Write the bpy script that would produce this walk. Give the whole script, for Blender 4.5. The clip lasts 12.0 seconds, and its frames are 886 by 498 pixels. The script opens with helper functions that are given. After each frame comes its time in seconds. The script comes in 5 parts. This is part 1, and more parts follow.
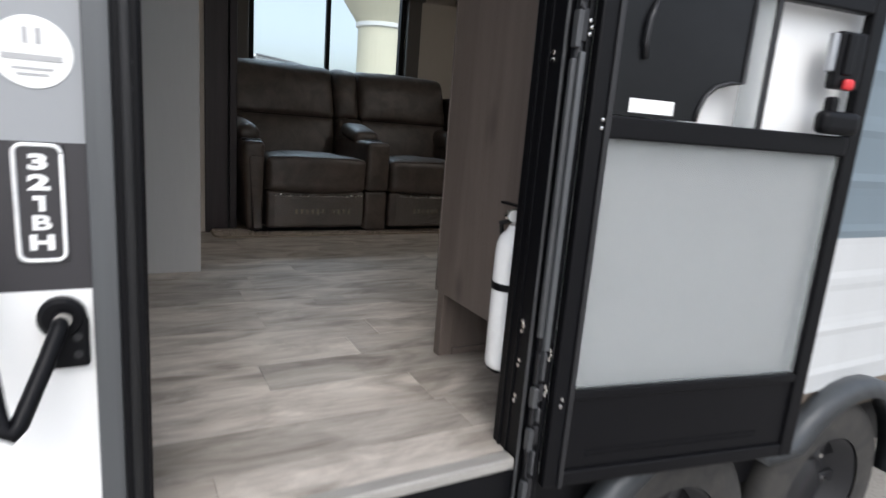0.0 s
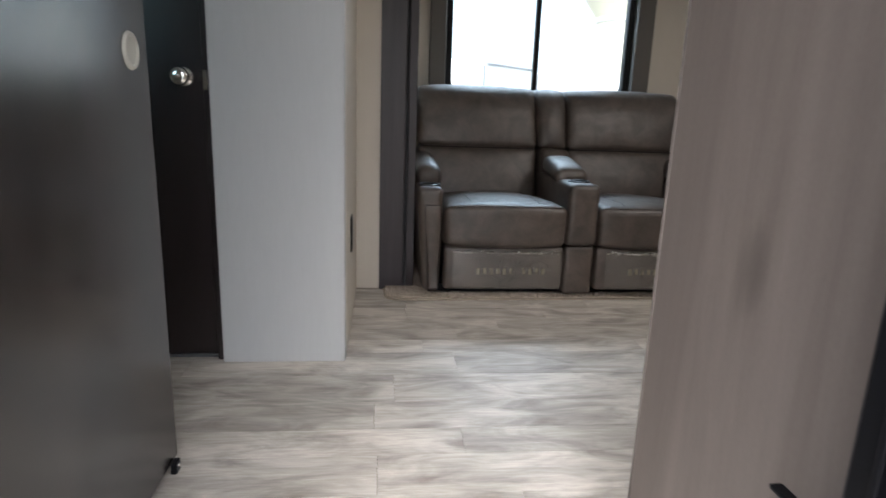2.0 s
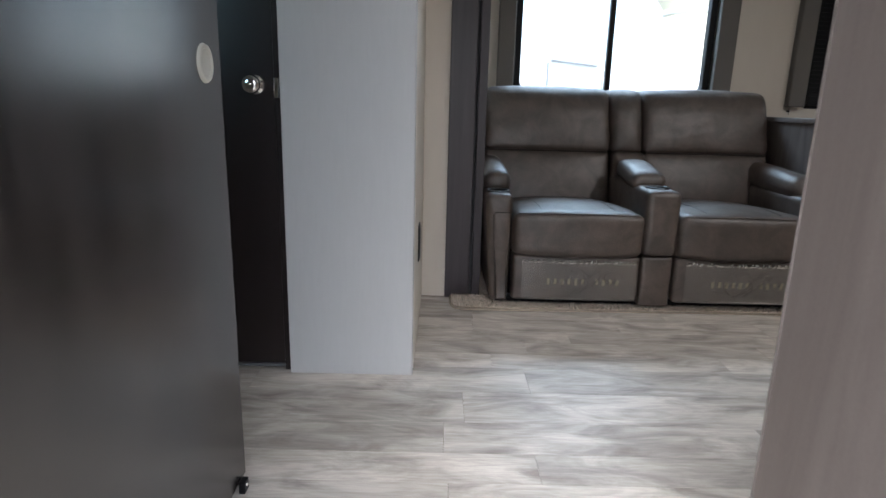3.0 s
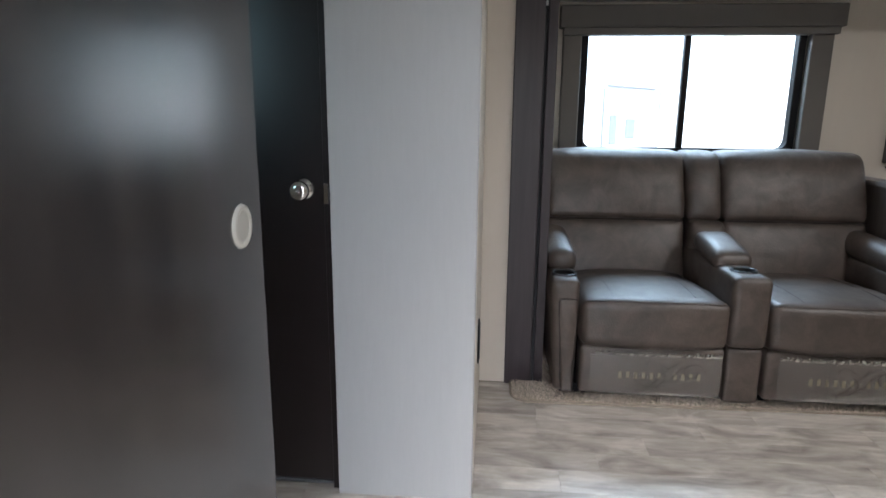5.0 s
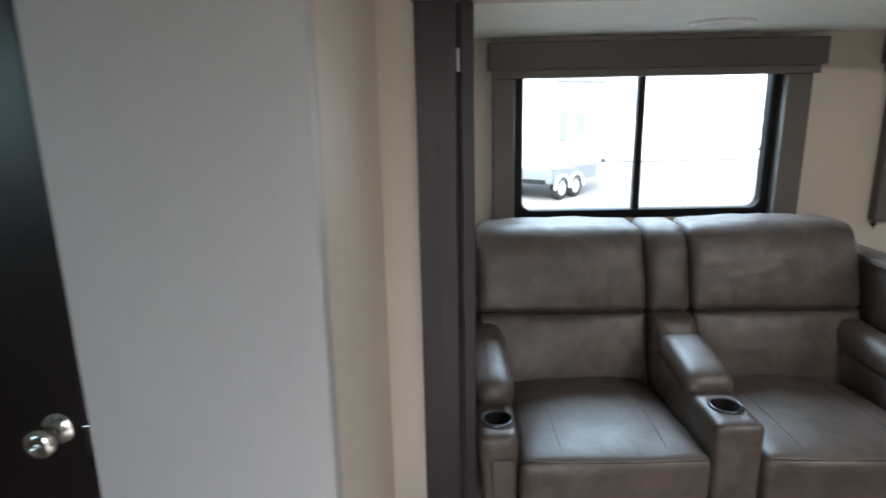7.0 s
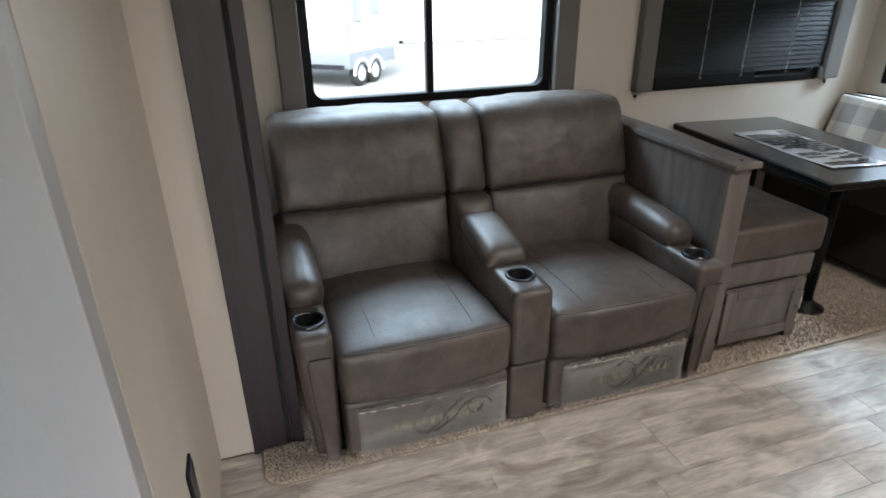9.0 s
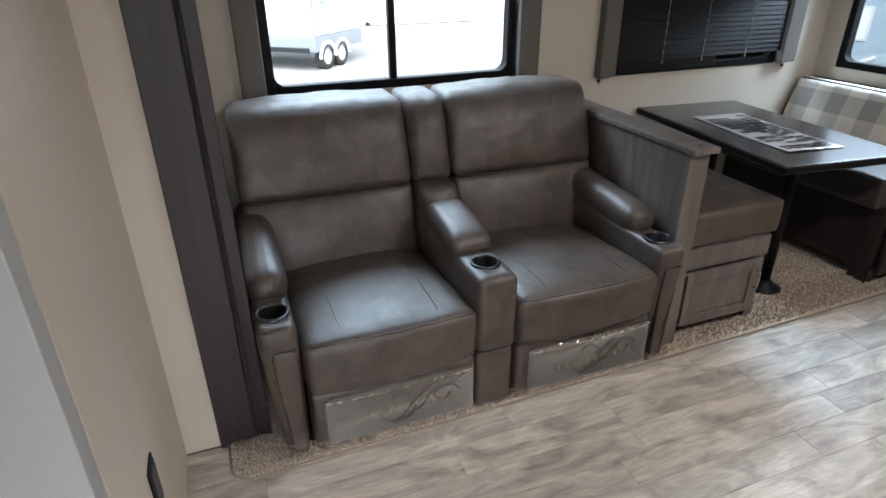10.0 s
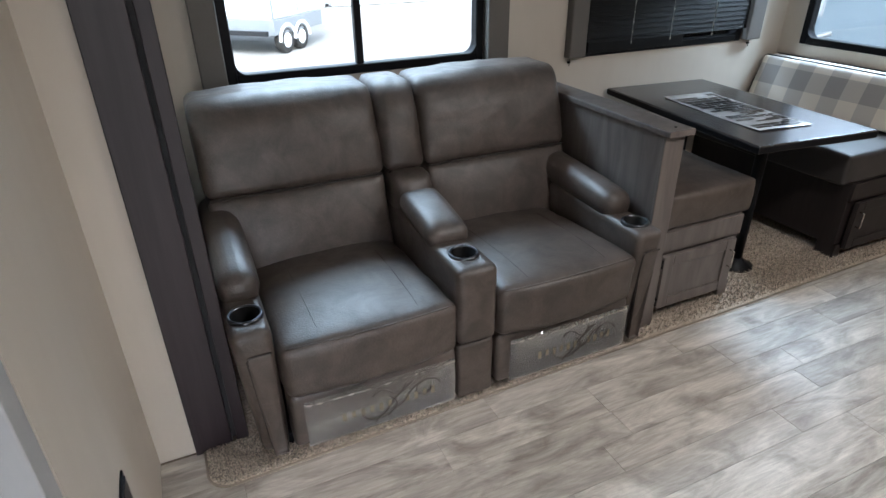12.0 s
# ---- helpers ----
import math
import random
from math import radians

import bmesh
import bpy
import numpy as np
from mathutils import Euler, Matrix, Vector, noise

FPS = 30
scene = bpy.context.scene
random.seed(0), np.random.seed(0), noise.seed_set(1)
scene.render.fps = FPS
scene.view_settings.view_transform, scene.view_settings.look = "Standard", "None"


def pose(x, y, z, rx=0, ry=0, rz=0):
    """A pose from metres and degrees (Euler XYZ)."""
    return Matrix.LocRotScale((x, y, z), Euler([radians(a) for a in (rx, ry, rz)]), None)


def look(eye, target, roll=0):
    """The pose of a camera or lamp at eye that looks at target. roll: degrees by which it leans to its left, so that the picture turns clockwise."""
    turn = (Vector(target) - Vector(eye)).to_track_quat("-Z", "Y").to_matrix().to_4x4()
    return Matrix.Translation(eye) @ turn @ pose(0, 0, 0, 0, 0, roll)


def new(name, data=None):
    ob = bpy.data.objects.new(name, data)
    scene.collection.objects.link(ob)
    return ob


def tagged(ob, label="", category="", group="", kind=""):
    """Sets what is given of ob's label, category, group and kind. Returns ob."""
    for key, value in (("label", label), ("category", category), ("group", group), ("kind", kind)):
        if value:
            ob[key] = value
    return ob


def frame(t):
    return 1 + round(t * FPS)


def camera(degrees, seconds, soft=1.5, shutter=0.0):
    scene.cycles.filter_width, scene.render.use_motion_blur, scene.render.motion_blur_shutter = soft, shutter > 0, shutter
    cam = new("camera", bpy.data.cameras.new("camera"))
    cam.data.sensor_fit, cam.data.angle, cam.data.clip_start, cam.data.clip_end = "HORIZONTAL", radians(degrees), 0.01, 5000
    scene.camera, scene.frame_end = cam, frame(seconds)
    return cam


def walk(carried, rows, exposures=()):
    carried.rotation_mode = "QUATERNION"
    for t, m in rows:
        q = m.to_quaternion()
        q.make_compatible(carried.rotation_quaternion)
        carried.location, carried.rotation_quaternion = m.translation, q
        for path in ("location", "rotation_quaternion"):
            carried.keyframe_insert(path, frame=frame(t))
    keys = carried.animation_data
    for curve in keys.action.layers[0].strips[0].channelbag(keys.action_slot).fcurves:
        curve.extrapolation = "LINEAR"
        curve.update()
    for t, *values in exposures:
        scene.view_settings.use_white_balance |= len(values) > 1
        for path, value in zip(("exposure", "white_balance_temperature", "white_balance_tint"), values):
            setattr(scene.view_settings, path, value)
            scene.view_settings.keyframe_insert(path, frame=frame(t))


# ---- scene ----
cam = camera(73.8, 12.0, shutter=0.5)
PATH = [
    (0, (-0.061, -0.25, 0.708), (0.879, 1.465, 0.291), 4.6),
    (0.5, (0.058, 0.01, 0.729), (0.915, 1.766, 0.301), 4.1),
    (1, (0.145, 0.205, 0.731), (0.794, 2.043, 0.284), 4.0),
    (1.5, (0.294, 0.39, 0.792), (0.705, 2.293, 0.334), 2.8),
    (2, (0.334, 0.429, 0.886), (0.543, 2.363, 0.422), 2.1),
    (2.5, (0.32, 0.486, 0.895), (0.403, 2.429, 0.431), 1.8),
    (3, (0.294, 0.527, 0.911), (0.308, 2.469, 0.433), 1.5),
    (3.2, (0.292, 0.551, 0.909), (0.279, 2.493, 0.433), 1.3),
    (5, (0.252, 0.773, 1.151), (0.09, 2.721, 0.726), 0.5),
    (5.5, (0.297, 0.929, 1.238), (0.142, 2.878, 0.816), 0.9),
    (6, (0.302, 1.128, 1.324), (0.129, 3.075, 0.898), 0.8),
    (6.5, (0.315, 1.369, 1.459), (0.155, 3.315, 1.028), 0.1),
    (7, (0.418, 1.494, 1.507), (0.393, 3.436, 1.032), -1.1),
    (7.5, (0.473, 1.562, 1.507), (0.613, 3.476, 0.944), -1.2),
    (9.3, (0.467, 1.56, 1.495), (1.069, 3.262, 0.635), -0.5),
    (9.5, (0.469, 1.573, 1.512), (1.085, 3.266, 0.643), -0.4),
    (10, (0.495, 1.561, 1.51), (1.139, 3.235, 0.625), -0.4),
    (10.5, (0.483, 1.541, 1.466), (1.162, 3.186, 0.554), -1.0),
    (11, (0.497, 1.574, 1.494), (1.206, 3.195, 0.561), -1.1),
    (11.5, (0.49, 1.61, 1.514), (1.223, 3.215, 0.574), -0.7),
    (12, (0.493, 1.629, 1.514), (1.223, 3.237, 0.575), -0.8),
]
EXPOSURES = [(0.0, 0.8, 6200, 10), (0.5, 1.1, 6250, 10), (1.0, 1.7, 6400, 10), (1.5, 2.15, 6400, 10), (2.5, 2.25, 5850, 10), (5.5, 2.7, 5900, 10), (6.5, 2.78, 6000, 10), (7.5, 2.6, 6100, 10), (9.5, 2.68, 6150, 10), (12.0, 2.66, 5900, 10)]
walk(cam, [(t, look(eye, target, roll)) for t, eye, target, roll in PATH], EXPOSURES)

# ---- sky, sun and lamps ----
world = bpy.data.worlds.new("sky")
scene.world = world
world.use_nodes = True
_wn = world.node_tree.nodes
_sky = _wn.new("ShaderNodeTexSky")
_sky.sky_type, _sky.sun_disc = "NISHITA", False
_sky.sun_elevation, _sky.sun_rotation = radians(48), radians(195)
_sky.air_density, _sky.dust_density, _sky.ozone_density = 1.0, 3.0, 1.0
_wn["Background"].inputs["Strength"].default_value = 0.15
_grey = _wn.new("ShaderNodeHueSaturation")          # thin overcast: little colour left in the sky
_grey.inputs["Saturation"].default_value = 0.45
world.node_tree.links.new(_sky.outputs["Color"], _grey.inputs["Color"])
world.node_tree.links.new(_grey.outputs["Color"], _wn["Background"].inputs["Color"])

sun = new("sun", bpy.data.lights.new("sun", "SUN"))
sun.data.energy, sun.data.angle, sun.data.color = 0.65, radians(50), (1.0, 0.985, 0.965)
sun.matrix_basis = look((0, 0, 0), (-math.sin(radians(195)), -math.cos(radians(195)), -math.tan(radians(48))))


def area_lamp(name, eye, target, w, h, power, colour):
    lamp = new(name, bpy.data.lights.new(name, "AREA"))
    lamp.data.shape, lamp.data.size, lamp.data.size_y = "RECTANGLE", w, h
    lamp.data.energy, lamp.data.color = power, colour
    lamp.matrix_basis = look(eye, target)
    return lamp


WARM = (1.0, 0.92, 0.84)
LAMPS = ((2.1, 1.95), (3.3, 1.95))
for (_x, _y), _w in zip(LAMPS, (4.0, 2.0)):
    area_lamp("ceiling_lamp", (_x, _y, 2.005), (_x, _y, 0), 0.2, 0.2, _w, WARM)
# sky light falling in through the slide room windows
SKYLIGHT = (0.68, 0.86, 1.0)
area_lamp("window_skylight", (1.31, 4.72, 2.12), (1.31, 3.3, 0.9), 1.2, 0.6, 20.0, SKYLIGHT)
area_lamp("window_skylight", (4.45, 3.76, 1.95), (3.0, 3.6, 0.75), 0.7, 0.5, 15.0, SKYLIGHT)


# ---- materials ----
def material(name, colour, rough=0.6, metal=0.0, spec=0.5, second=None, scale=(8, 8, 8), amount=0.5, bump=0.0, bump_scale=400.0,
             vary=0.0, detail=6.0, coat=0.0, sharp=(0.35, 0.65), fine=0.0, rough_vary=0.0):
    m = bpy.data.materials.new(name)
    m.use_nodes = True
    nt = m.node_tree
    n, l = nt.nodes, nt.links
    b = n["Principled BSDF"]
    b.inputs["Roughness"].default_value = rough
    b.inputs["Metallic"].default_value = metal
    b.inputs["Specular IOR Level"].default_value = spec
    b.inputs["Coat Weight"].default_value = coat
    co = n.new("ShaderNodeTexCoord")
    info = n.new("ShaderNodeObjectInfo")
    shift = n.new("ShaderNodeVectorMath")
    shift.operation = "MULTIPLY_ADD"
    geo = n.new("ShaderNodeNewGeometry")
    l.new(info.outputs["Random"], shift.inputs[0])
    shift.inputs[1].default_value = (37.0, 11.0, 5.0) if vary else (0, 0, 0)
    l.new(geo.outputs["Position"], shift.inputs[2])
    mp = n.new("ShaderNodeMapping")
    mp.inputs["Scale"].default_value = scale
    l.new(shift.outputs[0], mp.inputs["Vector"])
    nz = n.new("ShaderNodeTexNoise")
    nz.inputs["Scale"].default_value, nz.inputs["Detail"].default_value = 1.0, detail
    nz.inputs["Roughness"].default_value = 0.62
    nz.inputs["Distortion"].default_value = 0.6
    l.new(mp.outputs[0], nz.inputs["Vector"])
    ramp = n.new("ShaderNodeMapRange")
    ramp.inputs["From Min"].default_value, ramp.inputs["From Max"].default_value = sharp
    ramp.inputs["To Max"].default_value = amount
    l.new(nz.outputs["Fac"], ramp.inputs["Value"])
    mix = n.new("ShaderNodeMix")
    mix.data_type = "RGBA"
    second = second or tuple(c * 0.75 for c in colour)
    mix.inputs["A"].default_value, mix.inputs["B"].default_value = (*colour, 1), (*second, 1)
    l.new(ramp.outputs[0], mix.inputs["Factor"])
    out = mix.outputs["Result"]
    fn = n.new("ShaderNodeTexNoise")
    fn.inputs["Scale"].default_value, fn.inputs["Detail"].default_value = bump_scale, 3.0
    l.new(geo.outputs["Position"], fn.inputs["Vector"])
    if fine:
        fm = n.new("ShaderNodeMapRange")
        fm.inputs["To Min"].default_value, fm.inputs["To Max"].default_value = 1 - fine, 1 + fine
        l.new(fn.outputs["Fac"], fm.inputs["Value"])
        fh = n.new("ShaderNodeHueSaturation")
        l.new(out, fh.inputs["Color"])
        l.new(fm.outputs[0], fh.inputs["Value"])
        out = fh.outputs["Color"]
    if vary:
        vm = n.new("ShaderNodeMapRange")
        vm.inputs["To Min"].default_value, vm.inputs["To Max"].default_value = 1 - vary, 1 + vary
        l.new(info.outputs["Random"], vm.inputs["Value"])
        hs = n.new("ShaderNodeHueSaturation")
        l.new(out, hs.inputs["Color"])
        l.new(vm.outputs[0], hs.inputs["Value"])
        out = hs.outputs["Color"]
    l.new(out, b.inputs["Base Color"])
    if rough_vary:
        rm = n.new("ShaderNodeMapRange")
        rm.inputs["To Min"].default_value, rm.inputs["To Max"].default_value = rough - rough_vary, rough + rough_vary
        l.new(nz.outputs["Fac"], rm.inputs["Value"])
        l.new(rm.outputs[0], b.inputs["Roughness"])
    if bump:
        bp = n.new("ShaderNodeBump")
        bp.inputs["Strength"].default_value, bp.inputs["Distance"].default_value = bump, 0.002
        l.new(fn.outputs["Fac"], bp.inputs["Height"])
        l.new(bp.outputs[0], b.inputs["Normal"])
    return m


def glass(name, tint, gloss=0.08):
    m = bpy.data.materials.new(name)
    m.use_nodes = True
    n, l = m.node_tree.nodes, m.node_tree.links
    n.remove(n["Principled BSDF"])
    t, g, x, f = (n.new("ShaderNode" + k) for k in ("BsdfTransparent", "BsdfGlossy", "MixShader", "Fresnel"))
    t.inputs["Color"].default_value = (*tint, 1)
    g.inputs["Roughness"].default_value = gloss
    f.inputs["IOR"].default_value = 1.45
    l.new(f.outputs[0], x.inputs[0])
    l.new(t.outputs[0], x.inputs[1])
    l.new(g.outputs[0], x.inputs[2])
    l.new(x.outputs[0], n["Material Output"].inputs["Surface"])
    return m


def plank_material():
    """Greige vinyl: drawn-out grain with cathedral swirls, fine streaks, and a tone of its own for each plank."""
    m = material("vinyl_plank", (0.52, 0.475, 0.42), 0.43, second=(0.215, 0.186, 0.158), scale=(3.4, 10, 10), amount=1.0, detail=10.0, vary=0.17,
                 sharp=(0.37, 0.68), bump=0.05, bump_scale=250, fine=0.10, rough_vary=0.08)
    n, l = m.node_tree.nodes, m.node_tree.links
    n["Noise Texture"].inputs["Distortion"].default_value = 0.9
    n["Noise Texture"].inputs["Roughness"].default_value = 0.60
    b = n["Principled BSDF"]
    src = b.inputs["Base Color"].links[0].from_socket
    mp, nz, mr, hs = (n.new("ShaderNode" + k) for k in ("Mapping", "TexNoise", "MapRange", "HueSaturation"))
    mp.inputs["Scale"].default_value = (8, 95, 95)
    l.new(n["Vector Math"].outputs[0], mp.inputs["Vector"])
    l.new(mp.outputs[0], nz.inputs["Vector"])
    nz.inputs["Scale"].default_value, nz.inputs["Detail"].default_value = 1.0, 4.0
    nz.inputs["Distortion"].default_value = 1.2
    mr.inputs["From Min"].default_value, mr.inputs["From Max"].default_value = 0.3, 0.7
    mr.inputs["To Min"].default_value, mr.inputs["To Max"].default_value = 0.80, 1.10
    l.new(nz.outputs["Fac"], mr.inputs["Value"])
    l.new(mr.outputs[0], hs.inputs["Value"])
    l.new(src, hs.inputs["Color"])
    l.new(hs.outputs["Color"], b.inputs["Base Color"])
    return m


M_PLANK = plank_material()
M_SUBFLOOR = material("subfloor", (0.16, 0.13, 0.10), 0.7)
M_CREAM = material("cream_wall", (0.53, 0.475, 0.405), 0.5, second=(0.49, 0.435, 0.37), scale=(9, 9, 2), bump=0.05, bump_scale=220)
M_WHITEPANEL = material("woven_wallboard", (0.385, 0.385, 0.38), 0.42, second=(0.365, 0.365, 0.36), scale=(70, 70, 8), amount=0.6, bump=0.06, bump_scale=500)
M_CEIL = material("ceiling_board", (0.80, 0.83, 0.76), 0.6, bump=0.05, bump_scale=200, second=(0.70, 0.71, 0.68))
M_OAK = material("grey_oak_board", (0.158, 0.130, 0.113), 0.42, second=(0.090, 0.071, 0.061), scale=(10, 10, 0.9), amount=0.9, sharp=(0.32, 0.72),
                 bump=0.06, bump_scale=160, fine=0.08, rough_vary=0.06)


def knots(m, scale, size):
    """Dark knots strewn over a wood-grain board."""
    n, l = m.node_tree.nodes, m.node_tree.links
    b = n["Principled BSDF"]
    src = b.inputs["Base Color"].links[0].from_socket
    geo, mp, vo, mr, mx = (n.new("ShaderNode" + k) for k in ("NewGeometry", "Mapping", "TexVoronoi", "MapRange", "HueSaturation"))
    mp.inputs["Scale"].default_value = scale
    wob = n["Noise Texture"]
    add = n.new("ShaderNodeVectorMath")
    add.operation = "MULTIPLY_ADD"
    l.new(geo.outputs["Position"], mp.inputs["Vector"])
    l.new(wob.outputs["Color"], add.inputs[0])
    add.inputs[1].default_value = (0.25, 0.25, 0.25)
    l.new(mp.outputs[0], add.inputs[2])
    l.new(add.outputs[0], vo.inputs["Vector"])
    vo.inputs["Scale"].default_value = 1.0
    mr.inputs["From Max"].default_value = size
    mr.inputs["To Min"].default_value, mr.inputs["To Max"].default_value = 0.42, 1.0
    l.new(vo.outputs["Distance"], mr.inputs["Value"])
    l.new(mr.outputs[0], mx.inputs["Value"])
    l.new(src, mx.inputs["Color"])
    l.new(mx.outputs["Color"], b.inputs["Base Color"])


knots(M_OAK, (6.5, 6.5, 3.2), 0.24)
M_DARKBOARD = material("dark_oak_board", (0.036, 0.029, 0.026), 0.24, spec=1.0, second=(0.010, 0.0075, 0.007), scale=(11, 11, 1.0), amount=1.0,
                       sharp=(0.36, 0.62), bump=0.02, bump_scale=160, fine=0.15)
knots(M_DARKBOARD, (4.0, 4.0, 2.2), 0.30)
M_BENCHWOOD = material("near_black_bench_wood", (0.024, 0.018, 0.017), 0.42, spec=0.35, second=(0.012, 0.009, 0.009), scale=(16, 16, 2), amount=0.9, bump=0.03, bump_scale=160)
M_ESPRESSO = material("espresso_laminate", (0.012, 0.0075, 0.0075), 0.30, spec=0.6, second=(0.009, 0.007, 0.007), scale=(20, 20, 1.5), bump=0.04, bump_scale=160)
M_TRIM = material("walnut_trim", (0.032, 0.023, 0.026), 0.40, spec=0.36, second=(0.017, 0.012, 0.013), scale=(25, 25, 1.2), amount=0.9, bump=0.05, bump_scale=150)
M_CABINET = material("grey_stained_wood", (0.138, 0.117, 0.105), 0.34, second=(0.066, 0.054, 0.048), scale=(16, 16, 2.0), amount=0.9, bump=0.06, bump_scale=160,
                     sharp=(0.36, 0.68))
M_LEATHER = material("brown_grey_leather", (0.078, 0.059, 0.048), 0.46, spec=0.6, second=(0.039, 0.029, 0.023), scale=(9, 9, 9), amount=0.95, bump=0.55, bump_scale=150,
                     rough_vary=0.10, fine=0.24)
M_STITCH = material("stitch_thread", (0.048, 0.039, 0.034), 0.8)
M_SEAM = material("seam_thread", (0.026, 0.020, 0.018), 0.85)
M_BLACKCUSH = material("black_vinyl_cushion", (0.030, 0.026, 0.025), 0.42, second=(0.020, 0.017, 0.017), bump=0.2, bump_scale=350)
M_VALANCE = material("grey_valance_fabric", (0.115, 0.103, 0.092), 0.75, second=(0.095, 0.085, 0.077), scale=(200, 200, 200), bump=0.15, bump_scale=900)
M_BLACK = material("black_powder_coat", (0.005, 0.005, 0.006), 0.40, spec=0.14, bump=0.08, bump_scale=500, rough_vary=0.1)
M_WELL = material("black_plastic_well", (0.003, 0.003, 0.003), 0.6, spec=0.1)
M_RUBBER = material("black_rubber", (0.016, 0.016, 0.017), 0.7, bump=0.1, bump_scale=250)
M_ALU = material("brushed_grey_aluminium", (0.115, 0.12, 0.125), 0.48, metal=0.5, second=(0.085, 0.088, 0.092), scale=(60, 60, 2))
M_CHROME = material("polished_nickel", (0.75, 0.73, 0.70), 0.12, metal=1.0)
M_CUPRIM = material("dark_chrome_rim", (0.085, 0.088, 0.095), 0.28, metal=1.0)
M_WHITEPAINT = material("white_gelcoat", (0.80, 0.80, 0.79), 0.3, second=(0.74, 0.74, 0.72), scale=(2, 2, 2), bump=0.03, bump_scale=90)
M_OFFWHITE = material("greyish_white_metal", (0.50, 0.51, 0.51), 0.4, second=(0.43, 0.44, 0.44), scale=(3, 3, 1.5), fine=0.05)
M_GREYPAINT = material("grey_gelcoat", (0.30, 0.31, 0.32), 0.35, second=(0.275, 0.285, 0.295), scale=(2, 2, 2))
M_BLUEGREY = material("blue_grey_gelcoat", (0.14, 0.18, 0.21), 0.3, second=(0.125, 0.16, 0.19), scale=(2, 2, 2))
M_CHARCOAL = material("charcoal_vinyl_graphic", (0.035, 0.033, 0.036), 0.42, second=(0.030, 0.028, 0.031), scale=(4, 4, 4))
M_RED = material("red_plastic", (0.62, 0.03, 0.035), 0.35)
M_PAPERWHITE = material("white_sticker", (0.86, 0.86, 0.85), 0.4)
M_STICKERGREY = material("grey_print", (0.42, 0.42, 0.42), 0.5)
M_EXTINGUISHER = material("white_enamel", (0.84, 0.84, 0.83), 0.22)
M_PULL = material("ivory_plastic", (0.44, 0.42, 0.36), 0.35)
M_LATCH = material("satin_grey_metal", (0.42, 0.43, 0.45), 0.35, metal=0.8)
M_THRESHOLD = material("scuffed_threshold_metal", (0.40, 0.385, 0.355), 0.45, metal=0.25, second=(0.26, 0.245, 0.225), scale=(6, 60, 60), fine=0.2)
# the finger pull's ivory a step darker: the recess's shading as colour
M_PULLSHADE = material("ivory_plastic_shaded", (0.40, 0.38, 0.325), 0.4)
M_TYRE = material("tyre_rubber", (0.018, 0.0175, 0.017), 0.8, second=(0.058, 0.052, 0.045), scale=(15, 15, 15), bump=0.2, bump_scale=60)
M_STEEL = material("painted_steel", (0.018, 0.018, 0.020), 0.42, metal=0.2)
M_HINGE = material("worn_grey_hinge_metal", (0.075, 0.077, 0.080), 0.42, metal=0.3, second=(0.045, 0.046, 0.049), scale=(40, 40, 3), bump=0.05, bump_scale=200)
M_GROUND = material("pale_gravel_lot", (0.34, 0.32, 0.29), 0.9, second=(0.22, 0.205, 0.19), scale=(0.5, 0.5, 0.5), bump=0.4, bump_scale=60, fine=0.35)
M_BAND = material("slate_grey_band", (0.24, 0.255, 0.27), 0.4)
M_SLAT = material("black_blind_slat", (0.0045, 0.0045, 0.005), 0.42, spec=0.2)
M_FENDER = material("dark_grey_fender_plastic", (0.034, 0.038, 0.042), 0.38, spec=0.45, second=(0.060, 0.066, 0.071), scale=(6, 6, 6), bump=0.1, bump_scale=120)
M_CREAMSTONE = material("cream_tower_paint", (0.72, 0.68, 0.53), 0.7, second=(0.66, 0.62, 0.47), scale=(0.3, 0.3, 0.3))
M_GREEN = material("green_tank_paint", (0.10, 0.36, 0.25), 0.5)
M_GLASS = glass("clear_window_glass", (0.88, 0.92, 0.93), 0.02)
M_BLUEGLASS = glass("blue_tinted_window_glass", (0.72, 0.88, 0.92), 0.02)
M_TINT = glass("tinted_window_glass", (0.84, 0.87, 0.88), 0.02)
M_SMOKE = material("smoked_acrylic", (0.006, 0.0065, 0.0075), 0.32, spec=0.2, second=(0.015, 0.016, 0.018), scale=(3, 3, 3))
# dark vehicle glass, with glare and sky reflection put into a paler colour
M_GLAREPANE = material("glare_paled_vehicle_glass", (0.34, 0.38, 0.40), 0.1)
M_LENS = material("opal_lens", (0.72, 0.72, 0.70), 0.35)
M_FILM = glass("clear_plastic_film", (0.97, 0.97, 0.96), 0.20)
M_FOLD = glass("crumpled_film", (0.90, 0.90, 0.89), 0.06)
_fn, _fl = M_FILM.node_tree.nodes, M_FILM.node_tree.links
_haze, _fx = _fn.new("ShaderNodeBsdfDiffuse"), _fn.new("ShaderNodeMixShader")
_haze.inputs["Color"].default_value = (0.62, 0.60, 0.58, 1)
_fx.inputs[0].default_value = 0.035
_fl.new(_fn["Mix Shader"].outputs[0], _fx.inputs[1])
_fl.new(_haze.outputs[0], _fx.inputs[2])
_fl.new(_fx.outputs[0], _fn["Material Output"].inputs["Surface"])


def carpet_material():
    m = material("speckled_beige_carpet", (0.56, 0.47, 0.37), 0.95, second=(0.20, 0.165, 0.135), scale=(160, 160, 160), amount=0.9, detail=2.0,
                 sharp=(0.42, 0.58), bump=0.5, bump_scale=500, fine=0.3)
    return m


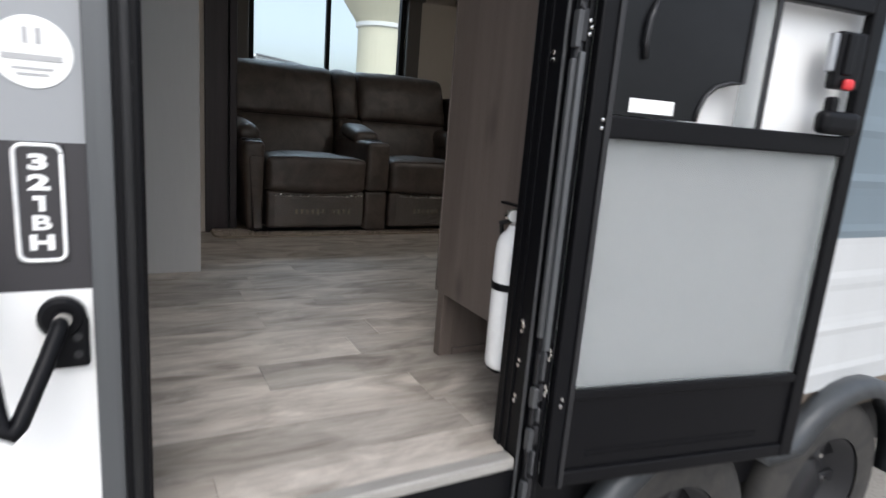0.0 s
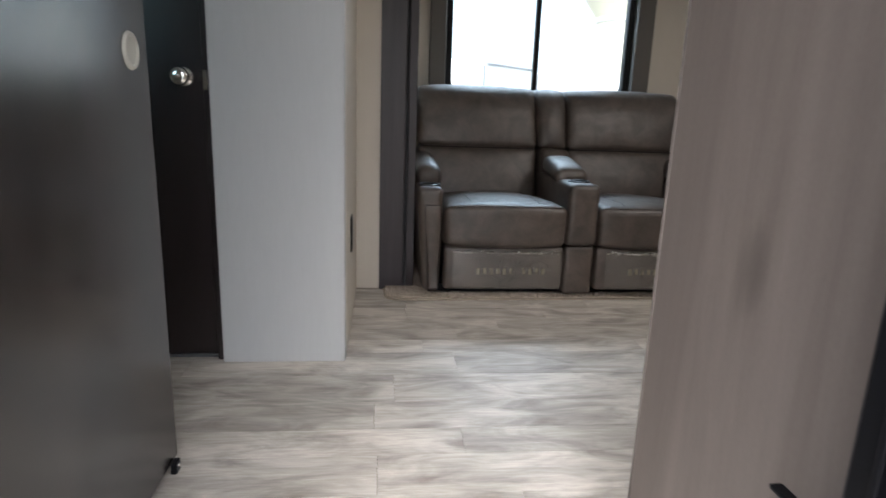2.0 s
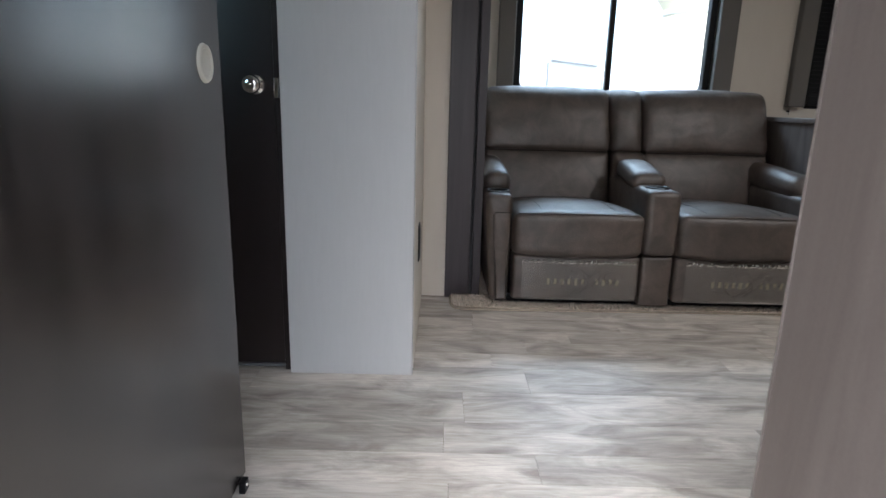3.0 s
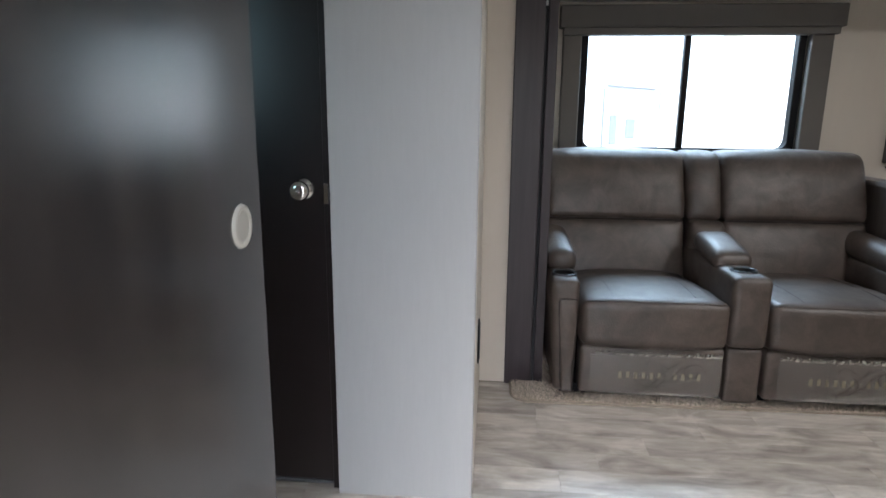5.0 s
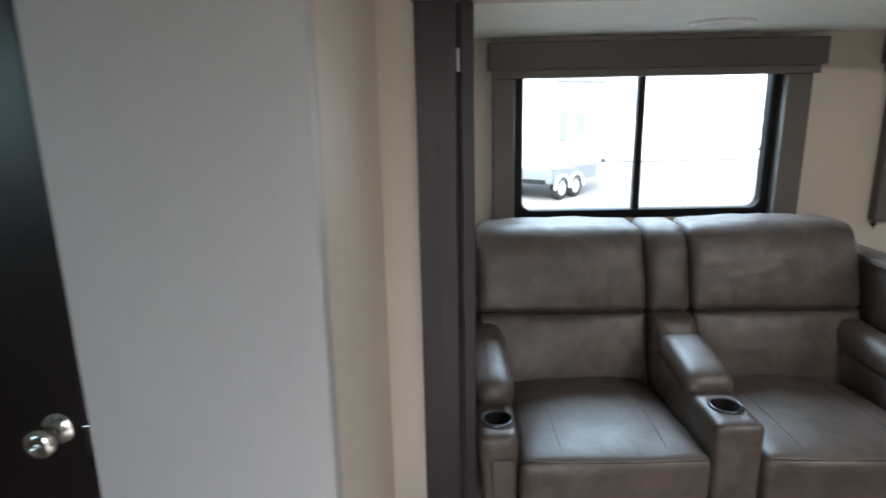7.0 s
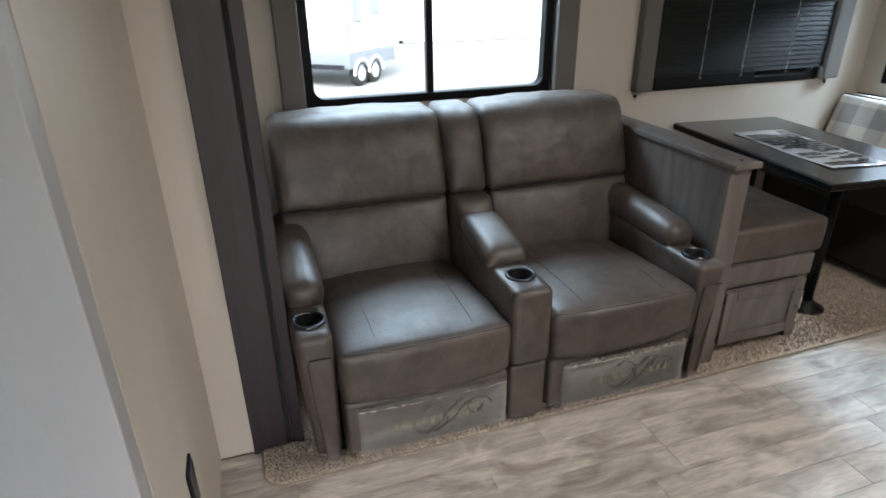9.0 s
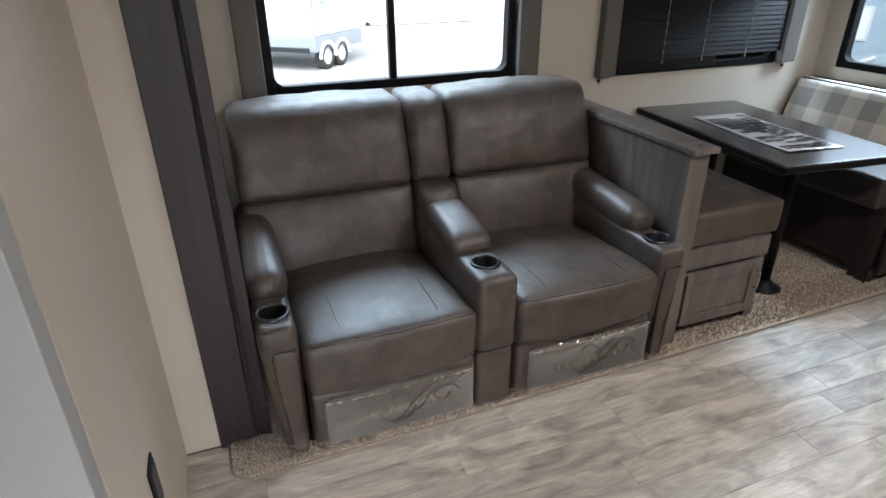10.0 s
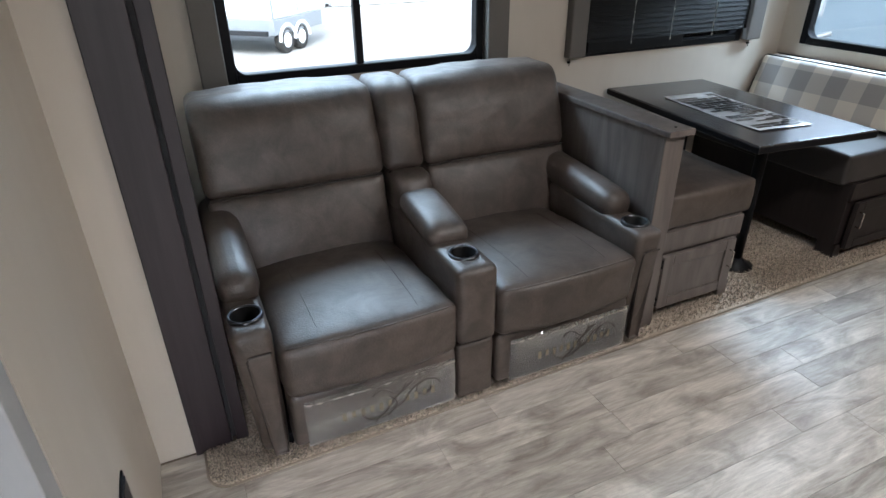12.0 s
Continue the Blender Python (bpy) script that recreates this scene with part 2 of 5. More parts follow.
M_CARPET = carpet_material()
M_TUFT = material("carpet_tufts", (0.60, 0.505, 0.40), 0.95, second=(0.16, 0.135, 0.115), scale=(180, 180, 180), amount=0.95, detail=1.0, sharp=(0.44, 0.54))
M_BINDING = material("carpet_binding", (0.27, 0.225, 0.175), 0.9, bump=0.3, bump_scale=600)


def screen_material():
    m = bpy.data.materials.new("insect_screen")
    m.use_nodes = True
    n, l = m.node_tree.nodes, m.node_tree.links
    b = n["Principled BSDF"]
    b.inputs["Base Color"].default_value = (0.27, 0.29, 0.29, 1)
    b.inputs["Roughness"].default_value = 0.6
    t, x = n.new("ShaderNodeBsdfTransparent"), n.new("ShaderNodeMixShader")
    geo, wv = n.new("ShaderNodeNewGeometry"), n.new("ShaderNodeTexWave")
    wv.bands_direction = "Z"
    wv.inputs["Scale"].default_value = 130.0
    mr = n.new("ShaderNodeMapRange")
    mr.inputs["To Min"].default_value, mr.inputs["To Max"].default_value = 0.34, 0.46
    l.new(geo.outputs["Position"], wv.inputs["Vector"])
    l.new(wv.outputs["Fac"], mr.inputs["Value"])
    l.new(mr.outputs[0], x.inputs[0])
    l.new(t.outputs[0], x.inputs[1])
    l.new(b.outputs[0], x.inputs[2])
    l.new(x.outputs[0], n["Material Output"].inputs["Surface"])
    return m


M_SCREEN = screen_material()


def check_material():
    """Grey and cream buffalo check, 11 cm squares, woven."""
    m = material("buffalo_check_fabric", (0.66, 0.60, 0.51), 0.85, bump=0.3, bump_scale=700)
    n, l = m.node_tree.nodes, m.node_tree.links
    geo = n.new("ShaderNodeNewGeometry")
    sep = n.new("ShaderNodeSeparateXYZ")
    l.new(geo.outputs["Position"], sep.inputs[0])
    total = None
    for axis, off in (("Y", 0.02), ("Z", 0.04)):
        a, md, gt = (n.new("ShaderNodeMath") for _ in range(3))
        a.operation, md.operation, gt.operation = "ADD", "FLOORED_MODULO", "GREATER_THAN"
        l.new(sep.outputs[axis], a.inputs[0])
        a.inputs[1].default_value = off
        l.new(a.outputs[0], md.inputs[0])
        md.inputs[1].default_value = 0.21
        l.new(md.outputs[0], gt.inputs[0])
        gt.inputs[1].default_value = 0.105
        if total is None:
            total = gt
        else:
            s = n.new("ShaderNodeMath")
            s.operation = "ADD"
            l.new(total.outputs[0], s.inputs[0])
            l.new(gt.outputs[0], s.inputs[1])
            total = s
    ramp = n.new("ShaderNodeValToRGB")
    ramp.color_ramp.interpolation = "CONSTANT"
    e = ramp.color_ramp.elements
    e[0].color, e[1].color = (0.66, 0.61, 0.53, 1), (0.30, 0.29, 0.28, 1)
    e[1].position = 0.8
    mid = e.new(0.4)
    mid.color = (0.47, 0.445, 0.41, 1)
    half = n.new("ShaderNodeMath")
    half.operation = "MULTIPLY"
    half.inputs[1].default_value = 0.5
    l.new(total.outputs[0], half.inputs[0])
    l.new(half.outputs[0], ramp.inputs[0])
    l.new(ramp.outputs[0], n["Principled BSDF"].inputs["Base Color"])
    return m


M_CHECK = check_material()


# ---- mesh helpers ----
def bx(x0, x1, y0, y1, z0, z1, bev=0.0, seg=2):
    bm = bmesh.new()
    bmesh.ops.create_cube(bm, size=1.0)
    for v in bm.verts:
        v.co = Vector(((x0 + x1) / 2 + v.co.x * (x1 - x0), (y0 + y1) / 2 + v.co.y * (y1 - y0), (z0 + z1) / 2 + v.co.z * (z1 - z0)))
    if bev:
        bmesh.ops.bevel(bm, geom=bm.edges[:], offset=bev, segments=seg, profile=0.5, affect="EDGES", clamp_overlap=True)
    return bm


def merge(*bms):
    out = bms[0]
    for other in bms[1:]:
        me = bpy.data.meshes.new("tmp")
        other.to_mesh(me)
        out.from_mesh(me)
        bpy.data.meshes.remove(me)
        other.free()
    return out


def spun(profile, centre, axis="z", steps=28):
    """A turned shape: profile of (radius, height) pairs round an axis through centre."""
    bm = bmesh.new()
    rings = []
    for r, h in profile:
        ring = []
        for i in range(steps):
            a = 2 * math.pi * i / steps
            p = (r * math.cos(a), r * math.sin(a), h)
            p = {"z": p, "y": (p[0], -p[2], p[1]), "x": (p[2], p[0], p[1])}[axis]
            ring.append(bm.verts.new(Vector(p) + Vector(centre)))
        rings.append(ring)
    for a, b in zip(rings, rings[1:]):
        for i in range(steps):
            j = (i + 1) % steps
            bm.faces.new((a[i], a[j], b[j], b[i]))
    bmesh.ops.remove_doubles(bm, verts=bm.verts[:], dist=1e-5)
    bmesh.ops.recalc_face_normals(bm, faces=bm.faces[:])
    return bm


def tube(points, r, steps=10):
    """A round bar along points."""
    pts = [Vector(p) for p in points]
    bm = bmesh.new()
    rings = []
    for i, p in enumerate(pts):
        d = (pts[min(i + 1, len(pts) - 1)] - pts[max(i - 1, 0)]).normalized()
        u = d.orthogonal().normalized() if i == 0 else (u - d * u.dot(d)).normalized()
        v = d.cross(u)
        rings.append([bm.verts.new(p + r * (math.cos(2 * math.pi * k / steps) * u + math.sin(2 * math.pi * k / steps) * v)) for k in range(steps)])
    for a, b in zip(rings, rings[1:]):
        for k in range(steps):
            bm.faces.new((a[k], a[(k + 1) % steps], b[(k + 1) % steps], b[k]))
    bm.faces.new(rings[0])
    bm.faces.new(rings[-1])
    bmesh.ops.recalc_face_normals(bm, faces=bm.faces[:])
    return bm


def soft(x0, x1, y0, y1, z0, z1, r, puff=(0, 0, 0), n=10, shape=None, wrinkle=0.0):
    """A padded box: rounded edges of radius r, faces swollen by puff, then bent by shape(p, u) with u the place in the box from -1 to 1."""
    c = Vector(((x0 + x1) / 2, (y0 + y1) / 2, (z0 + z1) / 2))
    h = Vector(((x1 - x0) / 2, (y1 - y0) / 2, (z1 - z0) / 2))
    rr = [min(r, q * 0.95) for q in h]

    def steps(q, k):
        edge = [-q + k * s for s in (0, 0.12, 0.3, 0.55, 1.0)]
        inner = list(np.linspace(-q + k, q - k, n + 1))[1:-1]
        return edge + inner + [-e for e in reversed(edge)]

    ax = [steps(h[i], rr[i]) for i in range(3)]
    bm = bmesh.new()

    def place(p):
        inner = Vector([max(-(h[i] - rr[i]), min(h[i] - rr[i], p[i])) for i in range(3)])
        d = p - inner
        scaled = Vector([d[i] / rr[i] for i in range(3)])
        if scaled.length > 1e-9:
            scaled.normalize()
        q = inner + Vector([scaled[i] * rr[i] for i in range(3)])
        u = Vector([q[i] / h[i] for i in range(3)])
        for i in range(3):
            j, k = (i + 1) % 3, (i + 2) % 3
            q[i] += puff[i] * u[i] * max(0, 1 - u[j] ** 2) ** 0.7 * max(0, 1 - u[k] ** 2) ** 0.7
        q = q + c
        if wrinkle:
            q = q + wrinkle * noise.noise_vector(q * 9.0) + 0.5 * wrinkle * noise.noise_vector(q * 27.0)
        return shape(q, u) if shape else q

    for i in range(3):
        j, k = (i + 1) % 3, (i + 2) % 3
        for s in (-1, 1):
            grid = []
            for a in ax[j]:
                row = []
                for b in ax[k]:
                    p = Vector((0, 0, 0))
                    p[i], p[j], p[k] = s * h[i], a, b
                    row.append(bm.verts.new(place(p)))
                grid.append(row)
            for p in range(len(grid) - 1):
                for q in range(len(grid[0]) - 1):
                    f = [grid[p][q], grid[p + 1][q], grid[p + 1][q + 1], grid[p][q + 1]]
                    bm.faces.new(f if s > 0 else f[::-1])
    bmesh.ops.remove_doubles(bm, verts=bm.verts[:], dist=2e-4)
    return bm


def mesh_of(name, bm, mat, smooth=False):
    me = bpy.data.meshes.new(name)
    bmesh.ops.recalc_face_normals(bm, faces=bm.faces[:])
    bm.to_mesh(me)
    bm.free()
    me.materials.append(mat)
    if smooth:
        for p in me.polygons:
            p.use_smooth = True
    return me


def thing(name, at, label, category, group="", kind=""):
    ob = new(name)
    ob.empty_display_size = 0.05
    ob.matrix_basis = at if isinstance(at, Matrix) else Matrix.Translation(at)
    return tagged(ob, label, category, group, kind)


def part(name, bm, mat, parent, label="", smooth=False):
    ob = new(name, mesh_of(name, bm, mat, smooth))
    ob.parent = parent
    if parent.type == "EMPTY":
        ob.matrix_parent_inverse = parent.matrix_basis.inverted()
    if label:
        ob["label"] = label
    return ob


def local(name, bm, mat, parent, label="", smooth=False):
    """A part whose mesh is given in the thing's own axes."""
    ob = new(name, mesh_of(name, bm, mat, smooth))
    ob.parent = parent
    if label:
        ob["label"] = label
    return ob


def whole(name, bm, mat, label, category, kind="", smooth=False, group=""):
    return tagged(new(name, mesh_of(name, bm, mat, smooth)), label, category, group, kind)


def structure(name, bm, mat, label, category="wall"):
    return whole(name, bm, mat, label, category, "structure")


def text_mesh(body, size, mat):
    cu = bpy.data.curves.new("lettering", "FONT")
    cu.offset = 0.0010 if body == "B" else 0.0016
    cu.body, cu.size, cu.extrude, cu.align_x, cu.align_y = body, size, 0.0006, "CENTER", "CENTER"
    tmp = new("lettering", cu)
    me = bpy.data.meshes.new_from_object(tmp)
    bpy.data.objects.remove(tmp)
    bpy.data.curves.remove(cu)
    me.materials.append(mat)
    return me


def bore(ob, x, y, z, r):
    """Cut a round well down into a part from z."""
    bm = bmesh.new()
    bmesh.ops.create_cone(bm, cap_ends=True, segments=28, radius1=r, radius2=r, depth=0.14, matrix=Matrix.Translation((x, y, z)))
    cutter = new("cutter", mesh_of("cutter", bm, M_BLACK))
    mod = ob.modifiers.new("well", "BOOLEAN")
    mod.operation, mod.object, mod.solver = "DIFFERENCE", cutter, "EXACT"
    me = bpy.data.meshes.new_from_object(ob.evaluated_get(bpy.context.evaluated_depsgraph_get()))
    ob.modifiers.clear()
    ob.data = me
    bpy.data.objects.remove(cutter)


# ---- the plan ----
OUT, INN = 0.700, 0.775          # entry wall, outer and inner face
DOOR_L, DOOR_R, DOOR_T = -0.040, 0.675, 1.78
CEIL = 2.03
SLIDE_Y0, SLIDE_Y1, SLIDE_L, SLIDE_R, SLIDE_C = 3.27, 4.25, 0.495, 4.00, 1.79
WX0, WX1 = -2.10, 4.70           # ends of the coach
GROUND = -0.78

structure("ground", bx(-400, 400, -400, 400, GROUND - 0.2, GROUND), M_GROUND, "pale grey gravel lot under the trailers", "ground")

# floor
floor_ob = structure("floor", bx(WX0, WX1, OUT + 0.006, SLIDE_Y1 + 0.05, -0.12, -0.004), M_SUBFLOOR, "wood-look vinyl plank floor", "floor")
structure("wall_entry_low", bx(DOOR_L - 0.034, DOOR_R + 0.03, OUT - 0.010, OUT + 0.004, -0.30, -0.025), M_BLACK, "dark skirt below the doorway")
structure("threshold", bx(DOOR_L + 0.001, DOOR_R - 0.001, OUT - 0.014, OUT + 0.022, -0.024, 0.003, 0.004), M_THRESHOLD, "scuffed pale metal door threshold", "threshold")

# entry wall
T4 = dict(x0=-1.95, x1=-1.15, z0=1.27, z1=1.85)
structure("wall_entry_right", bx(DOOR_R + 0.004, WX1, OUT + 0.004, INN, -0.004, CEIL + 0.10), M_CREAM, "cream inner face of the entry wall")
structure("wall_entry_top", bx(DOOR_L - 0.004, DOOR_R + 0.004, OUT + 0.004, INN, DOOR_T, CEIL + 0.10), M_CREAM, "cream wall above the doorway")
structure("wall_end_left", bx(WX0 - 0.06, WX0, OUT, SLIDE_Y0 + 0.2, -0.10, CEIL + 0.1), M_CREAM, "cream end wall of the coach")
structure("wall_end_right", bx(WX1, WX1 + 0.06, OUT, SLIDE_Y0 + 0.2, -0.10, CEIL + 0.1), M_CREAM, "cream end wall of the coach")
structure("ceiling", bx(WX0, WX1, OUT + 0.004, SLIDE_Y0 + 0.2, CEIL, CEIL + 0.05), M_CEIL, "white coach ceiling board", "ceiling")
# rear side wall beside and above the slide room
structure("wall_return", bx(0.2115, 0.325, SLIDE_Y0 + 0.0005, SLIDE_Y0 + 0.10, 0, CEIL), M_CREAM, "narrow cream wall strip beside the slide trim")
structure("wall_far_left", bx(WX0, 0.215, SLIDE_Y0 + 0.004, SLIDE_Y0 + 0.10, 0, CEIL), M_CREAM, "cream rear wall")
structure("wall_slide_header", bx(0.325, WX1, SLIDE_Y0 + 0.004, SLIDE_Y0 + 0.06, SLIDE_C, CEIL), M_CREAM, "cream header above the slide room")
structure("wall_far_right", bx(SLIDE_R + 0.06, WX1, SLIDE_Y0 + 0.004, SLIDE_Y0 + 0.06, 0, SLIDE_C - 0.002), M_CREAM, "cream wall beside the slide room")
# bathroom corner block
structure("wall_panel_white", bx(-0.205, 0.2120, 2.396, 2.455, 0.0, CEIL, 0.003), M_WHITEPANEL, "light grey woven-textured wallboard")
structure("wall_corner_cream", bx(0.170, 0.2135, 2.456, SLIDE_Y0, 0.0, CEIL), M_CREAM, "smooth cream wall")
# bunk room wall behind the sliding panel, hall end
structure("wall_bunk", bx(-0.28, -0.215, INN, 1.45, 0.0, CEIL), M_CREAM, "cream bunk room wall")
structure("wall_bath_top", bx(WX0, -0.206, 2.46, 2.50, 1.93, CEIL), M_CREAM, "cream wall over the bathroom door")
structure("wall_bath_side", bx(WX0, -0.93, 2.46, 2.50, 0, 1.929), M_CREAM, "cream wall beside the bathroom door")
structure("door_frame", merge(bx(-0.228, -0.207, 2.418, 2.462, 0.0, 1.94, 0.003), bx(-0.925, -0.905, 2.43, 2.462, 0.0, 1.94, 0.003)), M_ESPRESSO,
          "black door jambs", "door frame")
structure("door_sill", bx(-0.905, -0.228, 2.44, 2.50, 0.0, 0.012, 0.003), M_ALU, "grey metal door sill", "sill")

# slide room shell
T1 = dict(x0=0.73, x1=1.895, z0=0.985, z1=1.70)
T2 = dict(x0=2.52, x1=3.63, z0=0.95, z1=1.70)


def wall_with_windows_y(name, x0, x1, y0, y1, z0, z1, holes, mat, label):
    xs = sorted({x0, x1, *[h["x0"] for h in holes], *[h["x1"] for h in holes]})
    pieces = []
    for a, b in zip(xs, xs[1:]):
        hole = next((h for h in holes if h["x0"] <= a and b <= h["x1"]), None)
        if hole:
            pieces += [bx(a, b, y0, y1, z0, hole["z0"]), bx(a, b, y0, y1, hole["z1"], z1)]
        else:
            pieces.append(bx(a, b, y0, y1, z0, z1))
    return structure(name, merge(*pieces), mat, label)


wall_with_windows_y("wall_entry_left", WX0, DOOR_L - 0.004, OUT + 0.004, INN, -0.10, CEIL + 0.10, (T4,), M_CREAM, "cream inner face of the entry wall")
wall_with_windows_y("wall_slide_rear", SLIDE_L - 0.05, SLIDE_R + 0.05, SLIDE_Y1, SLIDE_Y1 + 0.05, 0, SLIDE_C, (T1, T2), M_CREAM, "cream rear wall of the slide room")
structure("wall_slide_left", bx(SLIDE_L - 0.05, SLIDE_L, SLIDE_Y0 + 0.045, SLIDE_Y1, 0, SLIDE_C), M_CREAM, "cream side wall of the slide room")
T3 = dict(y0=3.36, y1=4.10, z0=0.925, z1=1.60)
structure("wall_slide_right", merge(bx(SLIDE_R, SLIDE_R + 0.05, SLIDE_Y0 + 0.05, T3["y0"], 0, SLIDE_C), bx(SLIDE_R, SLIDE_R + 0.05, T3["y1"], SLIDE_Y1, 0, SLIDE_C),
          bx(SLIDE_R, SLIDE_R + 0.05, T3["y0"], T3["y1"], 0, T3["z0"]), bx(SLIDE_R, SLIDE_R + 0.05, T3["y0"], T3["y1"], T3["z1"], SLIDE_C)), M_CREAM,
          "cream end wall of the slide room")
structure("ceiling_slide", bx(SLIDE_L - 0.05, SLIDE_R + 0.05, SLIDE_Y0 + 0.06, SLIDE_Y1 + 0.05, SLIDE_C, SLIDE_C + 0.05), M_CEIL, "white slide room ceiling", "ceiling")

# slide room trim: dark boards with a dark gap between them
structure("trim_slide_outer", bx(0.325, 0.442, SLIDE_Y0 - 0.018, SLIDE_Y0 + 0.02, 0.0, SLIDE_C - 0.002, 0.003), M_TRIM, "dark walnut-brown vertical slide trim board", "trim")
structure("trim_slide_inner", bx(0.456, SLIDE_L, SLIDE_Y0 - 0.002, SLIDE_Y0 + 0.04, 0.0, SLIDE_C - 0.002, 0.003), M_TRIM, "dark walnut-brown inner slide trim board", "trim")
structure("trim_slide_gap", bx(0.430, 0.4555, SLIDE_Y0 + 0.0205, SLIDE_Y0 + 0.0395, 0.0, SLIDE_C - 0.002), M_RUBBER, "black rubber slide seal", "trim")
# white strip standing in for daylight that leaks through the slide gap
structure("trim_seal_tape", bx(0.4445, 0.4540, SLIDE_Y0 + 0.012, SLIDE_Y0 + 0.0195, 1.600, 1.665, 0.001), M_PAPERWHITE, "sliver of leaking daylight painted as a white strip in the slide seal", "trim")
structure("trim_slide_block", bx(0.318, SLIDE_L + 0.008, SLIDE_Y0 - 0.024, SLIDE_Y0 + 0.002, SLIDE_C, CEIL - 0.002, 0.003), M_TRIM, "dark walnut-brown trim block", "trim")


def window_unit(name, axis, a0, a1, z0, z1, depth, mat_glass, label, mullion=None):
    """A coach window: black rounded frame, panes, optional mullion. axis 'y': lies in a wall along x at y = depth; 'x': in a wall along y."""
    def at(p, q, d0, d1, r, s, bev=0.0):
        return bx(p, q, d0, d1, r, s, bev) if axis == "y" else bx(d0, d1, p, q, r, s, bev)
    w = thing(name, ((a0 + a1) / 2, depth, z0) if axis == "y" else (depth, (a0 + a1) / 2, z0), label, "window", kind="structure")
    t = 0.028
    d0, d1 = depth - 0.022, depth + 0.035
    bars = [at(a0 - 0.012, a0 + t, d0, d1, z0 - 0.012, z1 + 0.012, 0.006), at(a1 - t, a1 + 0.012, d0, d1, z0 - 0.012, z1 + 0.012, 0.006),
            at(a0 + t, a1 - t, d0, d1, z0 - 0.012, z0 + t, 0.006), at(a0 + t, a1 - t, d0, d1, z1 - t, z1 + 0.012, 0.006)]
    # curved corner fillets
    for ca, sa in ((a0 + t, 1), (a1 - t, -1)):
        for cz, sz in ((z0 + t, 1), (z1 - t, -1)):
            bm = bmesh.new()
            R = 0.045
            ring = [(ca, cz)] + [(ca + sa * R * (1 - math.sin(k * math.pi / 12)), cz + sz * R * (1 - math.cos(k * math.pi / 12))) for k in range(7)]
            lo, hi = [], []
            for p, q in ring:
                lo.append(bm.verts.new((p, d0, q) if axis == "y" else (d0, p, q)))
                hi.append(bm.verts.new((p, d1, q) if axis == "y" else (d1, p, q)))
            bm.faces.new(lo)
            bm.faces.new(hi)
            for k in range(len(ring)):
                j = (k + 1) % len(ring)
                bm.faces.new((lo[k], lo[j], hi[j], hi[k]))
            bars.append(bm)
    part("window_frame", merge(*bars), M_BLACK, w)
    spans = [(a0 + t, a1 - t)]
    if mullion:
        part("mullion", at(mullion - 0.016, mullion + 0.016, depth - 0.018, depth + 0.02, z0 + t, z1 - t, 0.004), M_BLACK, w)
        spans = [(a0 + t, mullion - 0.016), (mullion + 0.016, a1 - t)]
    for p, q in spans:
        g = part("pane", at(p, q, depth + 0.004, depth + 0.008, z0 + t, z1 - t), mat_glass, w)
        g.visible_shadow = False
    return w


window_unit("window_1", "y", T1["x0"], T1["x1"], T1["z0"], T1["z1"], SLIDE_Y1 + 0.012, M_GLASS, "black-framed sliding window behind the loveseat", 1.292)
window_unit("window_2", "y", T2["x0"], T2["x1"], T2["z0"], T2["z1"], SLIDE_Y1 + 0.012, M_TINT, "black-framed window behind a lowered black blind")
window_unit("window_4", "y", T4["x0"], T4["x1"], T4["z0"], T4["z1"], OUT + 0.02, M_BLUEGLASS, "black-framed bunk room window")
window_unit("window_3", "x", T3["y0"], T3["y1"], T3["z0"], T3["z1"], SLIDE_R + 0.012, M_TINT, "tinted window with a thick black frame beside the dinette")


def valance(x0, x1, bx0, bx1, zb, label):
    v = thing("window_valance", ((x0 + x1) / 2, SLIDE_Y1, 1.61), label, "valance", "window valances")
    yf = SLIDE_Y1 - 0.085
    part("top_box", bx(x0, x1, yf, SLIDE_Y1, 1.648, 1.762, 0.006), M_VALANCE, v)
    part("lower_lip", bx(x0 + 0.02, x1 - 0.02, yf + 0.012, SLIDE_Y1, 1.612, 1.648, 0.005), M_VALANCE, v)
    for p, q in ((bx0, bx0 + 0.10), (bx1 - 0.113, bx1)):
        part("side_board", bx(p, q, SLIDE_Y1 - 0.055, SLIDE_Y1, zb, 1.612, 0.008, 3), M_VALANCE, v)
    return v


valance(0.594, 2.06, 0.616, 2.022, 0.945, "grey-brown fabric valance with side boards round the window")
valance(2.34, 3.80, 2.385, 3.755, 0.945, "grey-brown fabric valance with side boards round the blind")


